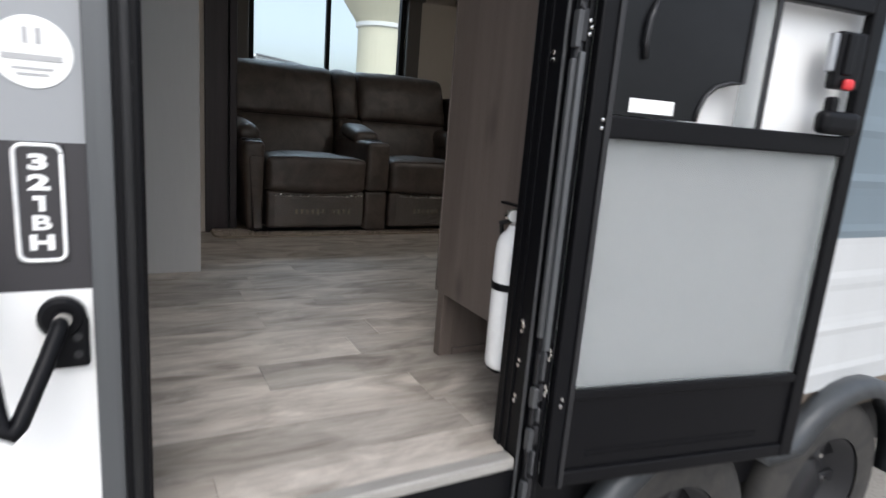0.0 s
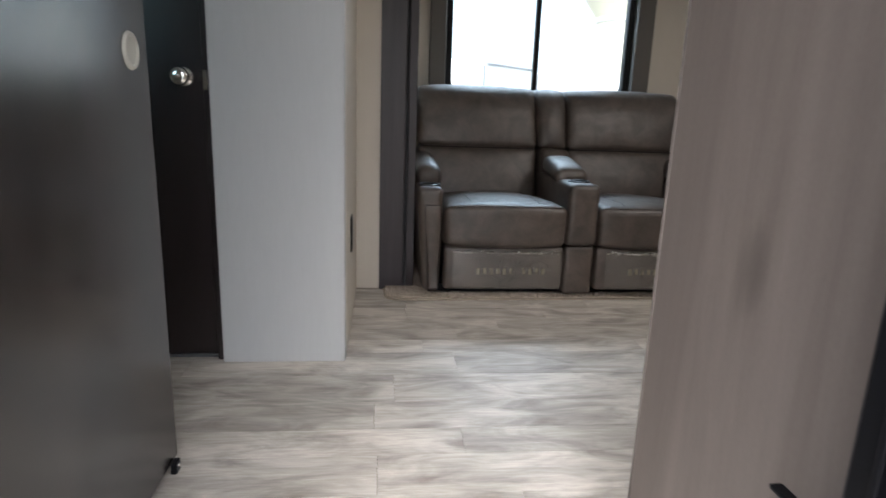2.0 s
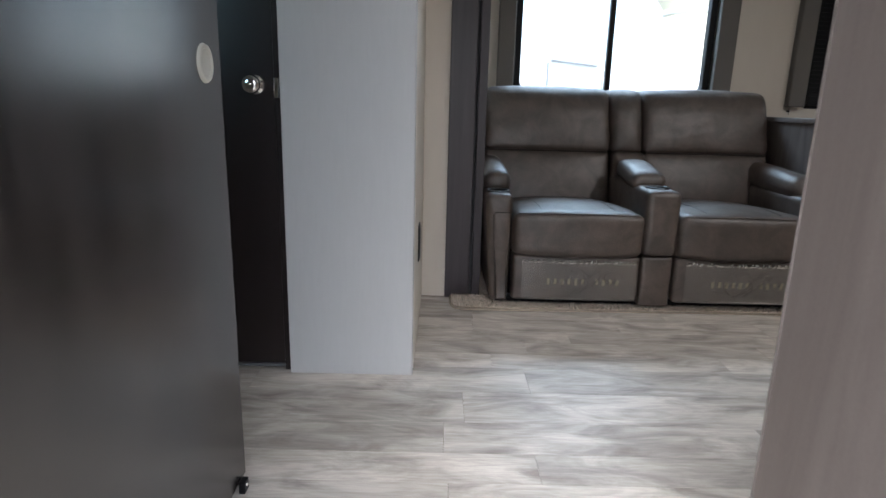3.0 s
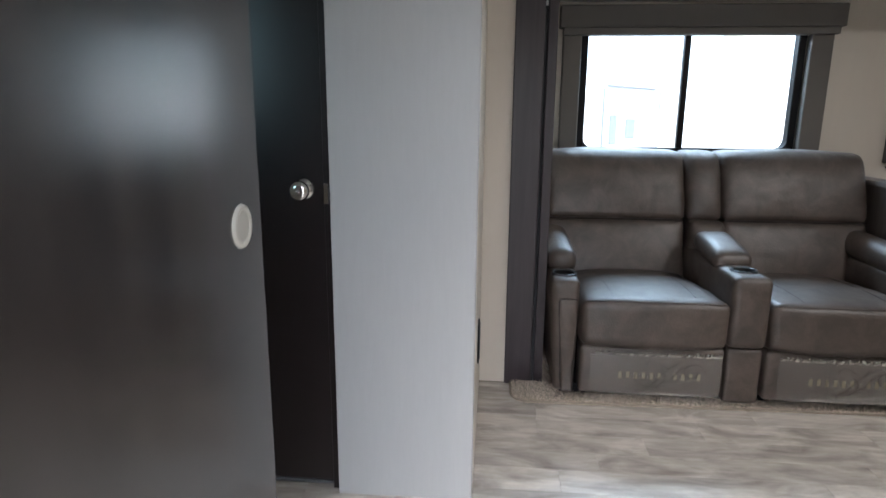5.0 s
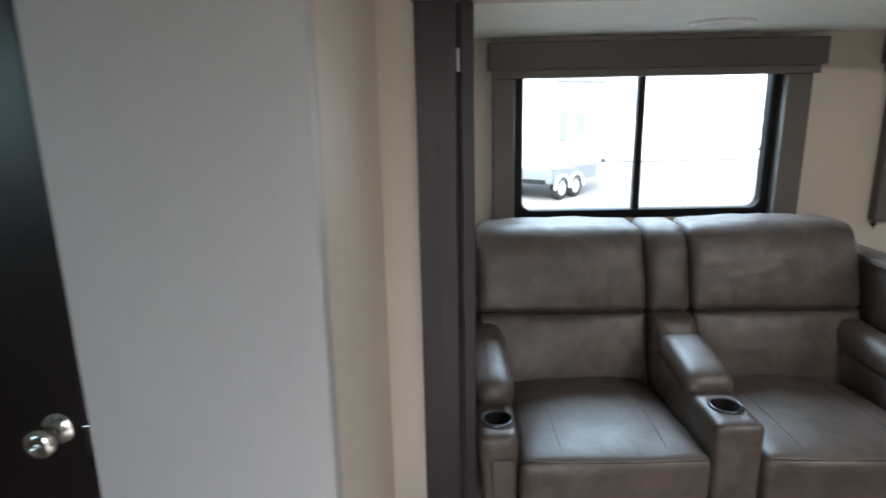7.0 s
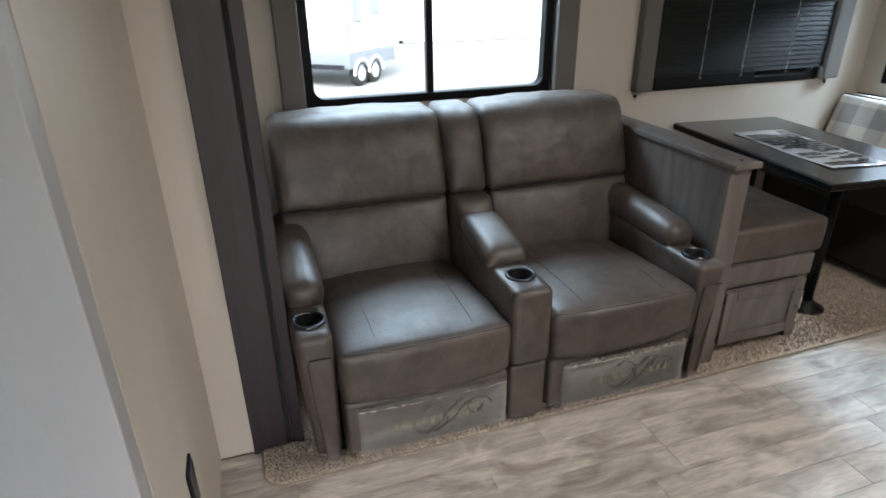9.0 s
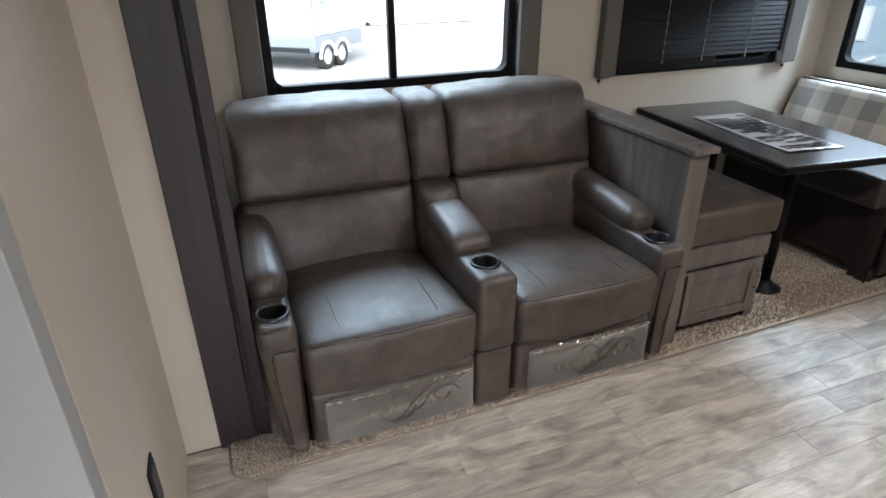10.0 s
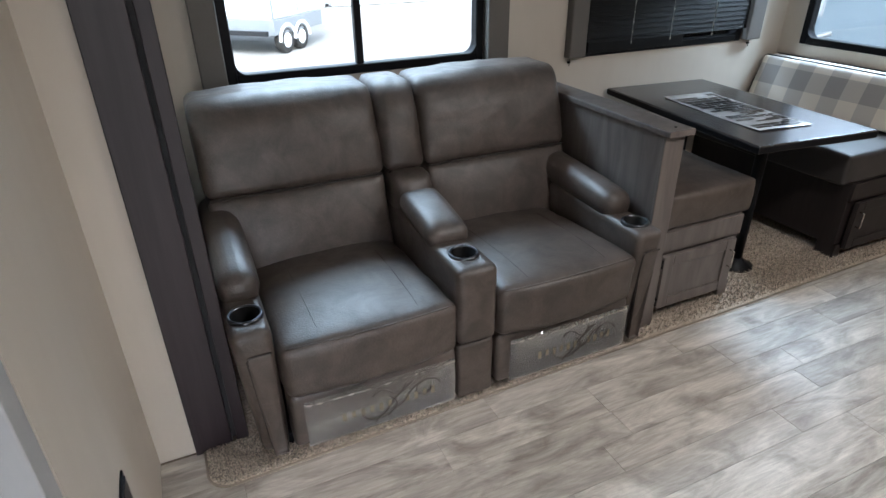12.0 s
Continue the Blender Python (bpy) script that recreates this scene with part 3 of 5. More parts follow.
def blind():
    b = thing("window_blind", (3.07, SLIDE_Y1 - 0.03, 0.96), "lowered black slatted blind in front of the dinette window", "blind")
    for i in range(26):
        z = 0.985 + i * 0.025
        if i == 0:
            part("bottom_rail", bx(2.51, 3.16, SLIDE_Y1 - 0.036, SLIDE_Y1 - 0.016, 0.958, 1.028, 0.003), M_SLAT, b)
            continue
        bm = bx(2.50, 3.64, -0.0148, 0.0148, -0.0012, 0.0012)
        bmesh.ops.transform(bm, matrix=pose(0, SLIDE_Y1 - 0.032, z + 0.016, 71), verts=bm.verts[:])
        part("slat", bm, M_SLAT, b)
    for x in (2.78, 3.05, 3.36):
        part("ladder_cord", merge(*[spun([(0, -0.004), (0.0035, -0.003), (0.0035, 0.003), (0, 0.004)], (x, SLIDE_Y1 - 0.048, 1.0 + 0.05 * k), steps=8) for k in range(12)],
                                  tube([(x, SLIDE_Y1 - 0.046, 0.99), (x, SLIDE_Y1 - 0.046, 1.61)], 0.0009, 5)), M_PULL, b, "pale beaded ladder cord")
    return b


blind()
for _x in (2.42, 3.72):
    whole("blind_cord", merge(tube([(_x, SLIDE_Y1 - 0.004, 0.944), (_x - 0.004, SLIDE_Y1 - 0.012, 0.90)], 0.002, 6),
          bx(_x - 0.012, _x + 0.002, SLIDE_Y1 - 0.014, SLIDE_Y1 - 0.001, 0.915, 0.925, 0.001)), M_BLACK, "small dark blind hold-down clip with cord below the side board", "blind cord")


# ---- slide room carpet ----
def carpet():
    bm = bmesh.new()
    pts = []
    r = 0.07
    for k in range(9):
        a = math.pi + k * math.pi / 16
        pts.append((0.352 + r + r * math.cos(a), 3.072 + r + r * math.sin(a)))
    pts += [(2.2, 3.105), (4.0, 3.135), (4.0, SLIDE_Y1 - 0.002), (SLIDE_L + 0.002, SLIDE_Y1 - 0.002), (SLIDE_L + 0.002, SLIDE_Y0 - 0.02), (0.352, SLIDE_Y0 - 0.02)]
    lo = [bm.verts.new((x, y, 0.001)) for x, y in pts]
    hi = [bm.verts.new((x, y, 0.010)) for x, y in pts]
    bm.faces.new(lo[::-1])
    bm.faces.new(hi)
    for k in range(len(pts)):
        j = (k + 1) % len(pts)
        bm.faces.new((lo[k], lo[j], hi[j], hi[k]))
    c = thing("slide_carpet", (0.4, 3.1, 0.0), "beige speckled cut-pile carpet with a bound edge", "carpet")
    part("pile_base", bm, M_CARPET, c)
    part("binding", tube([(x, y, 0.008) for x, y in [(0.352, SLIDE_Y0 - 0.02)] + pts[:11]], 0.0042, 6), M_BINDING, c, "sewn beige edge binding", True)
    rng = random.Random(4)
    verts, faces = [], []
    for (xa, xb, ya, yb, count) in ((0.355, 2.10, 3.08, 3.24, 15000), (0.355, 0.52, 3.1, 3.25, 2500), (2.10, 4.0, 3.12, 3.35, 8000), (2.62, 3.45, 3.15, 4.1, 8000)):
        for _ in range(count):
            x, y = rng.uniform(xa, xb), rng.uniform(ya, yb)
            if y < 3.072 + 0.018 * (x - 0.4) + 0.012 or (x < 0.43 and math.hypot(x - 0.422, min(0, y - 3.142)) > 0.06 and y < 3.142) or (x < 0.36):
                continue
            a, h, w = rng.uniform(0, math.pi), rng.uniform(0.006, 0.014), rng.uniform(0.0015, 0.0028)
            dx, dy = math.cos(a) * w, math.sin(a) * w
            lx, ly = rng.uniform(-0.005, 0.005), rng.uniform(-0.005, 0.005)
            i = len(verts)
            verts += [(x - dx, y - dy, 0.009), (x + dx, y + dy, 0.009), (x + lx + dx * 0.6, y + ly + dy * 0.6, 0.010 + h), (x + lx - dx * 0.6, y + ly - dy * 0.6, 0.010 + h)]
            faces.append((i, i + 1, i + 2, i + 3))
    me = bpy.data.meshes.new("tuft_layer")
    me.from_pydata(verts, [], faces)
    me.materials.append(M_TUFT)
    ob = new("tuft_layer", me)
    ob.parent = c
    ob.matrix_parent_inverse = c.matrix_basis.inverted()
    ob["kind"] = "stuff"


carpet()


# ---- loveseat ----
def cup_holder(x, y, z, parent):
    cup = part("cup_holder", spun([(0.0, -0.055), (0.039, -0.055), (0.042, 0.003), (0.046, 0.004)], (x, y, z)), M_WELL, parent,
               "black cup holder well", True)
    part("rim", spun([(0.0425, 0.001), (0.0440, 0.0065), (0.0475, 0.0080), (0.0520, 0.006), (0.0535, 0.001), (0.0535, -0.004)], (x, y, z)), M_CUPRIM, cup, "dark chrome cup holder rim", True)


def loveseat():
    s = thing("reclining_loveseat", (1.285, 3.6, 0.012), "brown-grey leather reclining loveseat with console and cup holders, film on footrests", "sofa")

    def arm(x0, x1, taper):
        def lean(p, u):
            k = 1 - min(1, max(0, p.z / 0.5))
            p.x += taper * k * (0.5 - 0.5 * u.x * (1 if taper > 0 else -1))
            if u.y < 0:
                p.y += 0.05 * k * -u.y
            return p
        xi = (x0 + x1) / 2
        body = part("arm_body", soft(x0, x1, 3.085, 3.95, 0.03, 0.533, 0.028, (0.004, 0.006, 0.004), shape=lean, wrinkle=0.0015), M_LEATHER, s, smooth=True)
        part("arm_front_panel", soft(x0 + 0.030, x1 - 0.012, 3.076, 3.10, 0.05, 0.455, 0.010, (0, 0.008, 0), shape=lean, wrinkle=0.001), M_LEATHER, s, smooth=True)

        line = [(x0 + 0.030, 0.055), (x0 + 0.030, 0.25), (x0 + 0.030, 0.440), (x0 + 0.042, 0.453), (x1 - 0.012, 0.453)]
        part("panel_piping", tube([lean(Vector((x, 3.078, z)), Vector((2 * (x - x0 - 0.030) / (x1 - x0 - 0.042) - 1, -1, 0))) for x, z in line], 0.0028, 6), M_SEAM, s,
             "dark sewn piping", True)

        def roll(p, u):
            p.z += 0.012 * math.sin(max(-1, min(1, u.y)) * 1.6) - 0.02 * max(0, -u.y - 0.55) ** 1.3
            return p
        part("arm_pad", soft(x0 - 0.002, x1 + 0.008, 3.272, 3.93, 0.520, 0.632, 0.05, (0.004, 0.004, 0.012), shape=roll, wrinkle=0.002), M_LEATHER, s, smooth=True)
        bore(body, xi, 3.185, 0.535, 0.0425)
        cup_holder(xi, 3.185, 0.534, s)

    arm(0.498, 0.616, 0.035)
    arm(1.950, 2.070, -0.035)
    # console
    body = part("console_body", soft(1.206, 1.354, 3.080, 3.90, 0.268, 0.562, 0.026, (0.003, 0.006, 0.004), wrinkle=0.0015), M_LEATHER, s, smooth=True)
    part("console_base", soft(1.210, 1.350, 3.092, 3.88, 0.03, 0.266, 0.016, (0.002, 0.005, 0), wrinkle=0.0015), M_LEATHER, s, smooth=True)

    def lid(p, u):
        p.z += 0.018 * math.sin(max(-1, min(1, u.y)) * 1.5) - 0.02 * max(0, -u.y - 0.6)
        return p
    part("console_pad", soft(1.200, 1.360, 3.295, 3.605, 0.556, 0.636, 0.036, (0.003, 0.004, 0.012), shape=lid, wrinkle=0.0015), M_LEATHER, s, smooth=True)
    bore(body, 1.281, 3.198, 0.563, 0.0425)
    cup_holder(1.281, 3.198, 0.563, s)

    for i, (x0, x1) in enumerate(((0.622, 1.203), (1.357, 1.945))):
        def slope(p, u):
            p.z -= 0.055 * max(0, (p.y - 3.05) / 0.75)
            p.y -= 0.022 * max(0, 1 - u.x * u.x) * max(0, -u.y)
            return p
        part("seat_cushion", soft(x0, x1, 3.072, 3.86, 0.268, 0.458, 0.032, (0.0, 0.004, 0.042), 16, slope, 0.005), M_LEATHER, s, smooth=True)
        for f in (0.22, 0.78):
            xm = x0 + f * (x1 - x0)
            path = []
            for k in range(14):
                y = 3.11 + k * 0.035
                uu = 2 * f - 1
                uy = (y - 3.466) / 0.394
                z = 0.4575 + 0.042 * (1 - uu * uu) ** 0.7 * max(0, 1 - uy * uy) ** 0.7 - 0.055 * (y - 3.05) / 0.75 + 0.0008
                path.append((xm + 0.02 * (f - 0.5) * k / 14, y, z))
            part("seat_seam", tube(path, 0.0011, 5), M_STITCH, s, "stitched seam")
        part("seat_piping", tube([(x0 + 0.02 + (x1 - x0 - 0.04) * k / 16, 3.078 - 0.019 * (1 - (k / 8 - 1) ** 2), 0.452 + 0.006 * (1 - (k / 8 - 1) ** 2)) for k in range(17)], 0.003, 6), M_LEATHER, s, smooth=True)
        part("footrest", soft(x0 + 0.006, x1 - 0.002, 3.087, 3.20, 0.052, 0.262, 0.018, (0, 0.010, 0.002), wrinkle=0.0025), M_LEATHER, s, smooth=True)
        # clear film with a printed mark
        fx0, fx1 = x0 + 0.045, x1 - 0.02

        def ripple(p, u):
            p.y += 0.0006 * noise.noise(p * 9.0) - 0.010 * max(0, 1 - u.x * u.x) ** 0.7 * max(0, 1 - u.z * u.z) ** 0.7
            return p
        film = part("film", soft(fx0, fx1, 3.0640, 3.0652, 0.066, 0.248, 0.0005, n=18, shape=ripple), M_FILM, s, "clear glossy protective plastic film", True)
        film.visible_shadow = False
        # crumpled upper edge of the film
        bm = bmesh.new()
        rg = random.Random(30 + i)
        rows = [[], [], []]
        for k in range(61):
            x = fx0 + (fx1 - fx0) * k / 60
            c = 0.010 * (1 - (k / 30 - 1) ** 2) ** 0.5 if 0 < k < 60 else 0
            for q, (dy, dz) in enumerate(((0.0, -0.012), (-0.004, -0.004), (0.004, 0.003))):
                rows[q].append(bm.verts.new((x, 3.0635 - c + dy + rg.uniform(-0.0022, 0.0022), 0.247 + dz + rg.uniform(-0.002, 0.002))))
        for a, b in zip(rows, rows[1:]):
            for k in range(60):
                bm.faces.new((a[k], a[k + 1], b[k + 1], b[k]))
        fold = part("film_fold", bm, M_FOLD, film, "crumpled shiny film edge")
        fold.visible_shadow = False
        xm, zm = (fx0 + fx1) / 2 + 0.02, 0.150
        gold = bpy.data.materials.get("gold_print") or material("gold_print", (0.21, 0.175, 0.12), 0.4)
        brown = bpy.data.materials.get("brown_print") or material("brown_print", (0.036, 0.026, 0.018), 0.5)

        def lay(x, z):
            """The film's own bulge at x, z, a hair in front of it."""
            ux, uz = 2 * (x - fx0) / (fx1 - fx0) - 1, 2 * (z - 0.066) / 0.182 - 1
            return (x, 3.0634 - 0.010 * max(0, 1 - ux * ux) ** 0.7 * max(0, 1 - uz * uz) ** 0.7, z)
        for k in range(11):
            if k != 6:
                px = xm - 0.165 + k * 0.031
                y = lay(px + 0.006, zm)[1]
                part("print_bar", bx(px, px + 0.012, y - 0.0006, y + 0.0004, zm - 0.014 + 0.004 * (k % 2), zm + 0.016), gold, film)
        strokes = ([(0.115 + 0.052 * (1 - k / 40) * math.cos(k * 0.24) + 0.012, 0.020 + 0.036 * math.sin(k * 0.24) * (1 - k / 60)) for k in range(28)],
                   [(-0.040 + 0.060 * math.cos(2.6 + k * 0.2), -0.004 + 0.044 * math.sin(2.6 + k * 0.2)) for k in range(24)],
                   [(-0.055 + 0.0042 * k, -0.062 + 0.0046 * k + 0.004 * math.sin(k * 0.5)) for k in range(28)],
                   [(-0.010 + 0.0045 * k, -0.050 + 0.0040 * k + 0.006 * math.sin(k * 0.4)) for k in range(26)],
                   [(-0.060 + 0.008 * k, 0.050 + 0.016 * math.sin(k * 0.42)) for k in range(19)])
        for stroke in strokes:
            part("print_swirl", tube([lay(xm + a, zm + b) for a, b in stroke], 0.0022, 5), brown, film, "dark brown swirl print", True)

    # backrests: lower lumbar roll and upper head cushion
    def back(x0, x1, edge, fwd=0.0):
        def tilt(p, u):
            p.y += 0.30 * max(0, p.z - 0.40)
            return p

        def tilt_head(p, u):
            p.y += 0.30 * max(0, p.z - 0.40) + 0.05 * max(0, u.z - 0.2) ** 2
            p.z += edge * 0.012 * (1 - u.x * u.x) * max(0, u.z)
            top, side = math.exp(-(1 - max(0, u.z)) / 0.16), math.exp(-(1 - abs(u.x)) / 0.10)
            if u.y < 0:
                p.y += 0.0045 * top * noise.noise(Vector((p.x * 34, 0.0, p.z * 5))) + 0.0040 * side * noise.noise(Vector((p.x * 5, 3.0, p.z * 38)))
            return p
        part("lumbar_cushion", soft(x0, x1, 3.66 - fwd, 3.86, 0.36, 0.685, 0.030, (0.0, 0.030, 0.0), 20, tilt, 0.0040), M_LEATHER, s, smooth=True)
        part("head_cushion", soft(x0 - 0.002, x1 + 0.002, 3.655, 3.86, 0.678, 1.008, 0.034, (0.004, 0.030, 0.002), 44, tilt_head, 0.0035), M_LEATHER, s, smooth=True)
        part("back_seam", tube([(x0 + 0.01 + (x1 - x0 - 0.02) * k / 12, 3.745, 0.68) for k in range(13)], 0.004, 6), M_SEAM, s)
        if x1 - x0 > 0.3:
            for f in (0.24, 0.76):
                part("lumbar_seam", tube([(x0 + f * (x1 - x0), 3.660 - 0.021 * max(0, 1 - ((0.42 + 0.02 * k - 0.5225) / 0.1625) ** 2) ** 0.7 + 0.30 * (0.02 + 0.02 * k), 0.42 + 0.02 * k) for k in range(12)], 0.0012, 5), M_STITCH, s, "stitched seam")
        part("head_piping", tube([(x0 + 0.03 + (x1 - x0 - 0.06) * k / 16, 3.905, 0.992 + edge * 0.012 * (1 - (k / 8 - 1) ** 2)) for k in range(17)], 0.003, 6), M_LEATHER, s, smooth=True)
    back(0.532, 1.203, 1)
    back(1.212, 1.378, 0.3, 0.07)
    back(1.387, 2.062, 1)
    part("back_shell", soft(0.57, 2.05, 3.90, 4.10, 0.06, 0.90, 0.04), M_LEATHER, s, smooth=True)
    part("base_frame", bx(0.56, 2.02, 3.16, 3.98, 0.012, 0.06), M_BLACK, s, "black metal base")


loveseat()


# ---- dinette ----
def half_wall():
    h = thing("half_wall", (2.132, 3.7, 0.0), "grey-stained wooden half wall with a flat cap beside the loveseat", "partition")
    part("body", bx(2.092, 2.176, 3.186, SLIDE_Y1 - 0.002, 0.010, 0.862, 0.003), M_CABINET, h)
    part("end_post", bx(2.085, 2.178, 3.172, 3.186, 0.010, 0.862, 0.003), M_CABINET, h)
    part("cap", bx(2.076, 2.196, 3.145, SLIDE_Y1 - 0.002, 0.862, 0.886, 0.004), M_CABINET, h)
    part("screw_cap", spun([(0, 0), (0.006, 0), (0.005, 0.002), (0, 0.0025)], (2.14, 3.19, 0.886), steps=12), M_BLACK, h)


half_wall()


def bench(x0, x1, yf, mirror, cushion_mat, wood, label, cx0, cx1, knob_side):
    b = thing("dinette_bench", ((x0 + x1) / 2, 3.7, 0.010), label, "bench", "dinette benches")
    part("base", bx(x0, x1, yf + 0.012, SLIDE_Y1 - 0.003, 0.075, 0.42, 0.003), wood, b)
    part("face_rail", bx(x0, x1, yf - 0.002, yf + 0.012, 0.325, 0.42, 0.003), wood, b)
    part("face_rail", bx(x0, x1, yf - 0.002, yf + 0.012, 0.062, 0.085, 0.003), wood, b)
    for a in (x0 if mirror else x1 - 0.055,):
        part("foot", bx(a, a + 0.055, yf, yf + 0.10, 0.010, 0.085, 0.003), wood, b)
    part("foot", bx(x0 if not mirror else x1 - 0.055, (x0 if not mirror else x1 - 0.055) + 0.055, yf + 0.02, yf + 0.10, 0.010, 0.085, 0.003), wood, b)
    dx0, dx1 = x0 + 0.035, x1 - 0.045
    door = part("door", bx(dx0, dx1, yf - 0.020, yf - 0.003, 0.066, 0.320, 0.004), wood, b)
    w = 0.055
    for q in ((dx0, dx0 + w, 0.066, 0.320), (dx1 - w, dx1, 0.066, 0.320), (dx0 + w, dx1 - w, 0.066, 0.115), (dx0 + w, dx1 - w, 0.270, 0.320)):
        part("door_rail", bx(q[0], q[1], yf - 0.028, yf - 0.0205, q[2], q[3], 0.003), wood, door)
    hx = dx1 - 0.028 if knob_side > 0 else dx0 + 0.028
    part("handle", merge(tube([(hx, yf - 0.028, 0.19), (hx, yf - 0.050, 0.19), (hx, yf - 0.050, 0.27), (hx, yf - 0.028, 0.27)], 0.004, 8)), M_CHROME, door, "brushed nickel bar handle", True)
    hg = dx0 if knob_side > 0 else dx1
    for z in (0.10, 0.285):
        part("hinge", bx(hg - 0.010, hg + 0.002, yf - 0.026, yf - 0.010, z - 0.018, z + 0.018, 0.002), M_BLACK, door)
    part("seat_cushion", soft(cx0, cx1, yf + 0.004, SLIDE_Y1 - 0.02, 0.421, 0.575, 0.022, (0.004, 0.006, 0.014), wrinkle=0.003), cushion_mat, b, smooth=True)
    part("cushion_piping", tube([(cx0 + 0.01, yf + 0.012, 0.567), (cx1 - 0.012, yf + 0.012, 0.567), (cx1 - 0.004, yf + 0.03, 0.567), (cx1 - 0.004, SLIDE_Y1 - 0.06, 0.567)], 0.003, 6),
         cushion_mat, b, smooth=True)
    return b


bench(2.180, 2.672, 3.222, False, M_LEATHER, M_CABINET, "grey-stained wooden dinette bench with brown leather cushion and cupboard door", 2.182, 2.715, 1)
bench(3.425, 3.990, 3.225, True, M_BLACKCUSH, M_BENCHWOOD, "dark wooden dinette bench with black seat cushion", 3.33, 3.985, -1)


def check_back():
    b = thing("back_cushion", (3.9, 3.8, 0.58), "grey and cream buffalo-check back cushion with black piping on the bench", "cushion")

    def lean(p, u):
        p.x += 0.085 * (p.z - 0.575) / 0.27
        return p
    part("cover", soft(3.77, 3.885, 3.245, SLIDE_Y1 - 0.025, 0.590, 0.845, 0.02, (0.012, 0, 0), shape=lean, wrinkle=0.002), M_CHECK, b, smooth=True)
    for dx in (0.010, 0.100):
        part("piping", tube([(3.775 + dx, 3.252, 0.60), (3.86 + dx, 3.252, 0.836), (3.862 + dx, 3.27, 0.845), (3.862 + dx, 4.205, 0.845), (3.86 + dx, 4.222, 0.836), (3.775 + dx, 4.222, 0.60)], 0.005, 7),
             M_BLACK, b, "black welt piping", True)


check_back()


def table():
    t = thing("dinette_table", pose(2.935, 3.655, 0.010, 0, 0, -6.2), "dark wood-look dinette table on a black metal pedestal leg", "table")
    local("tabletop", bx(-0.315, 0.315, -0.545, 0.545, 0.716, 0.752, 0.006, 3), M_TABLE, t)
    local("edge_band", merge(bx(-0.317, 0.317, -0.547, 0.547, 0.720, 0.746, 0.003)), M_BLACK, t, "black edge band")
    for y in (-0.26, 0.28):
        leg = local("leg", tube([(0.02, y, 0.02), (0.02, y, 0.715)], 0.026, 16), M_BLACK, t, smooth=True)
        local("socket", spun([(0.0, 0.695), (0.03, 0.690), (0.075, 0.711), (0.075, 0.7155), (0, 0.7155)], (0.02, y, 0)), M_BLACK, leg, smooth=True)
        local("foot_plate", spun([(0.0, 0.0), (0.085, 0.0), (0.085, 0.008), (0.04, 0.03), (0.03, 0.05), (0.0, 0.05)], (0.02, y, 0)), M_BLACK, leg, smooth=True)
    return t


M_TABLE = material("dark_table_laminate", (0.046, 0.039, 0.036), 0.24, spec=0.85, second=(0.024, 0.020, 0.018), scale=(14, 1.2, 14), amount=0.9, rough_vary=0.05, bump=0.03, bump_scale=120)
table()


def leaflet():
    """A glossy printed sheet lying on the table, with unreadable print as bars."""
    t = thing("table_leaflet", pose(2.90, 3.585, 0.7635, 0, 0, -6.2), "glossy black and white printed sheet lying on the table", "leaflet")
    paper = material("glossy_paper", (0.50, 0.50, 0.50), 0.14, second=(0.25, 0.25, 0.26), scale=(14, 14, 14))
    ink = material("black_ink", (0.045, 0.045, 0.047), 0.12)

    def curl(p, u):
        p.z += 0.003 * noise.noise(p * 6.0) + 0.004 * abs(u.y) ** 6
        return p
    local("sheet", soft(-0.145, 0.145, -0.32, 0.32, 0, 0.0012, 0.0004, n=12, shape=curl), paper, t, smooth=True)
    rng = random.Random(9)
    y = -0.29
    while y < 0.29:
        h = rng.uniform(0.012, 0.045)
        x = -0.125
        while x < 0.11:
            w = rng.uniform(0.03, 0.16)
            if rng.random() < 0.66:
                local("print_bar", bx(x, min(0.125, x + w), y, y + h * 0.7, 0.0048, 0.0053), ink, t)
            x += w + 0.012
        y += h
    return t


leaflet()

# ceiling speaker-like light in the slide room
_l = thing("ceiling_light", (1.45, 3.86, SLIDE_C), "round white flush ceiling light, switched off", "ceiling light")
part("ring", spun([(0.0, 0.0), (0.118, 0.0), (0.118, -0.006), (0.108, -0.013), (0.098, -0.013), (0.096, -0.008), (0.0, -0.008)], (1.45, 3.86, SLIDE_C), steps=40), M_PAPERWHITE, _l, smooth=True)
part("diffuser", spun([(0.094, -0.008), (0.07, -0.018), (0.03, -0.022), (0.0, -0.023)], (1.45, 3.86, SLIDE_C), steps=36), M_LENS, _l, "opal diffuser", True)
for _x, _y in LAMPS:
    _c = thing("ceiling_light", (_x, _y, CEIL), "round white flush ceiling light, switched on", "ceiling light")
    part("ring", spun([(0.0, 0.0), (0.118, 0.0), (0.118, -0.006), (0.108, -0.013), (0.0, -0.013)], (_x, _y, CEIL), steps=32), M_PAPERWHITE, _c, smooth=True)


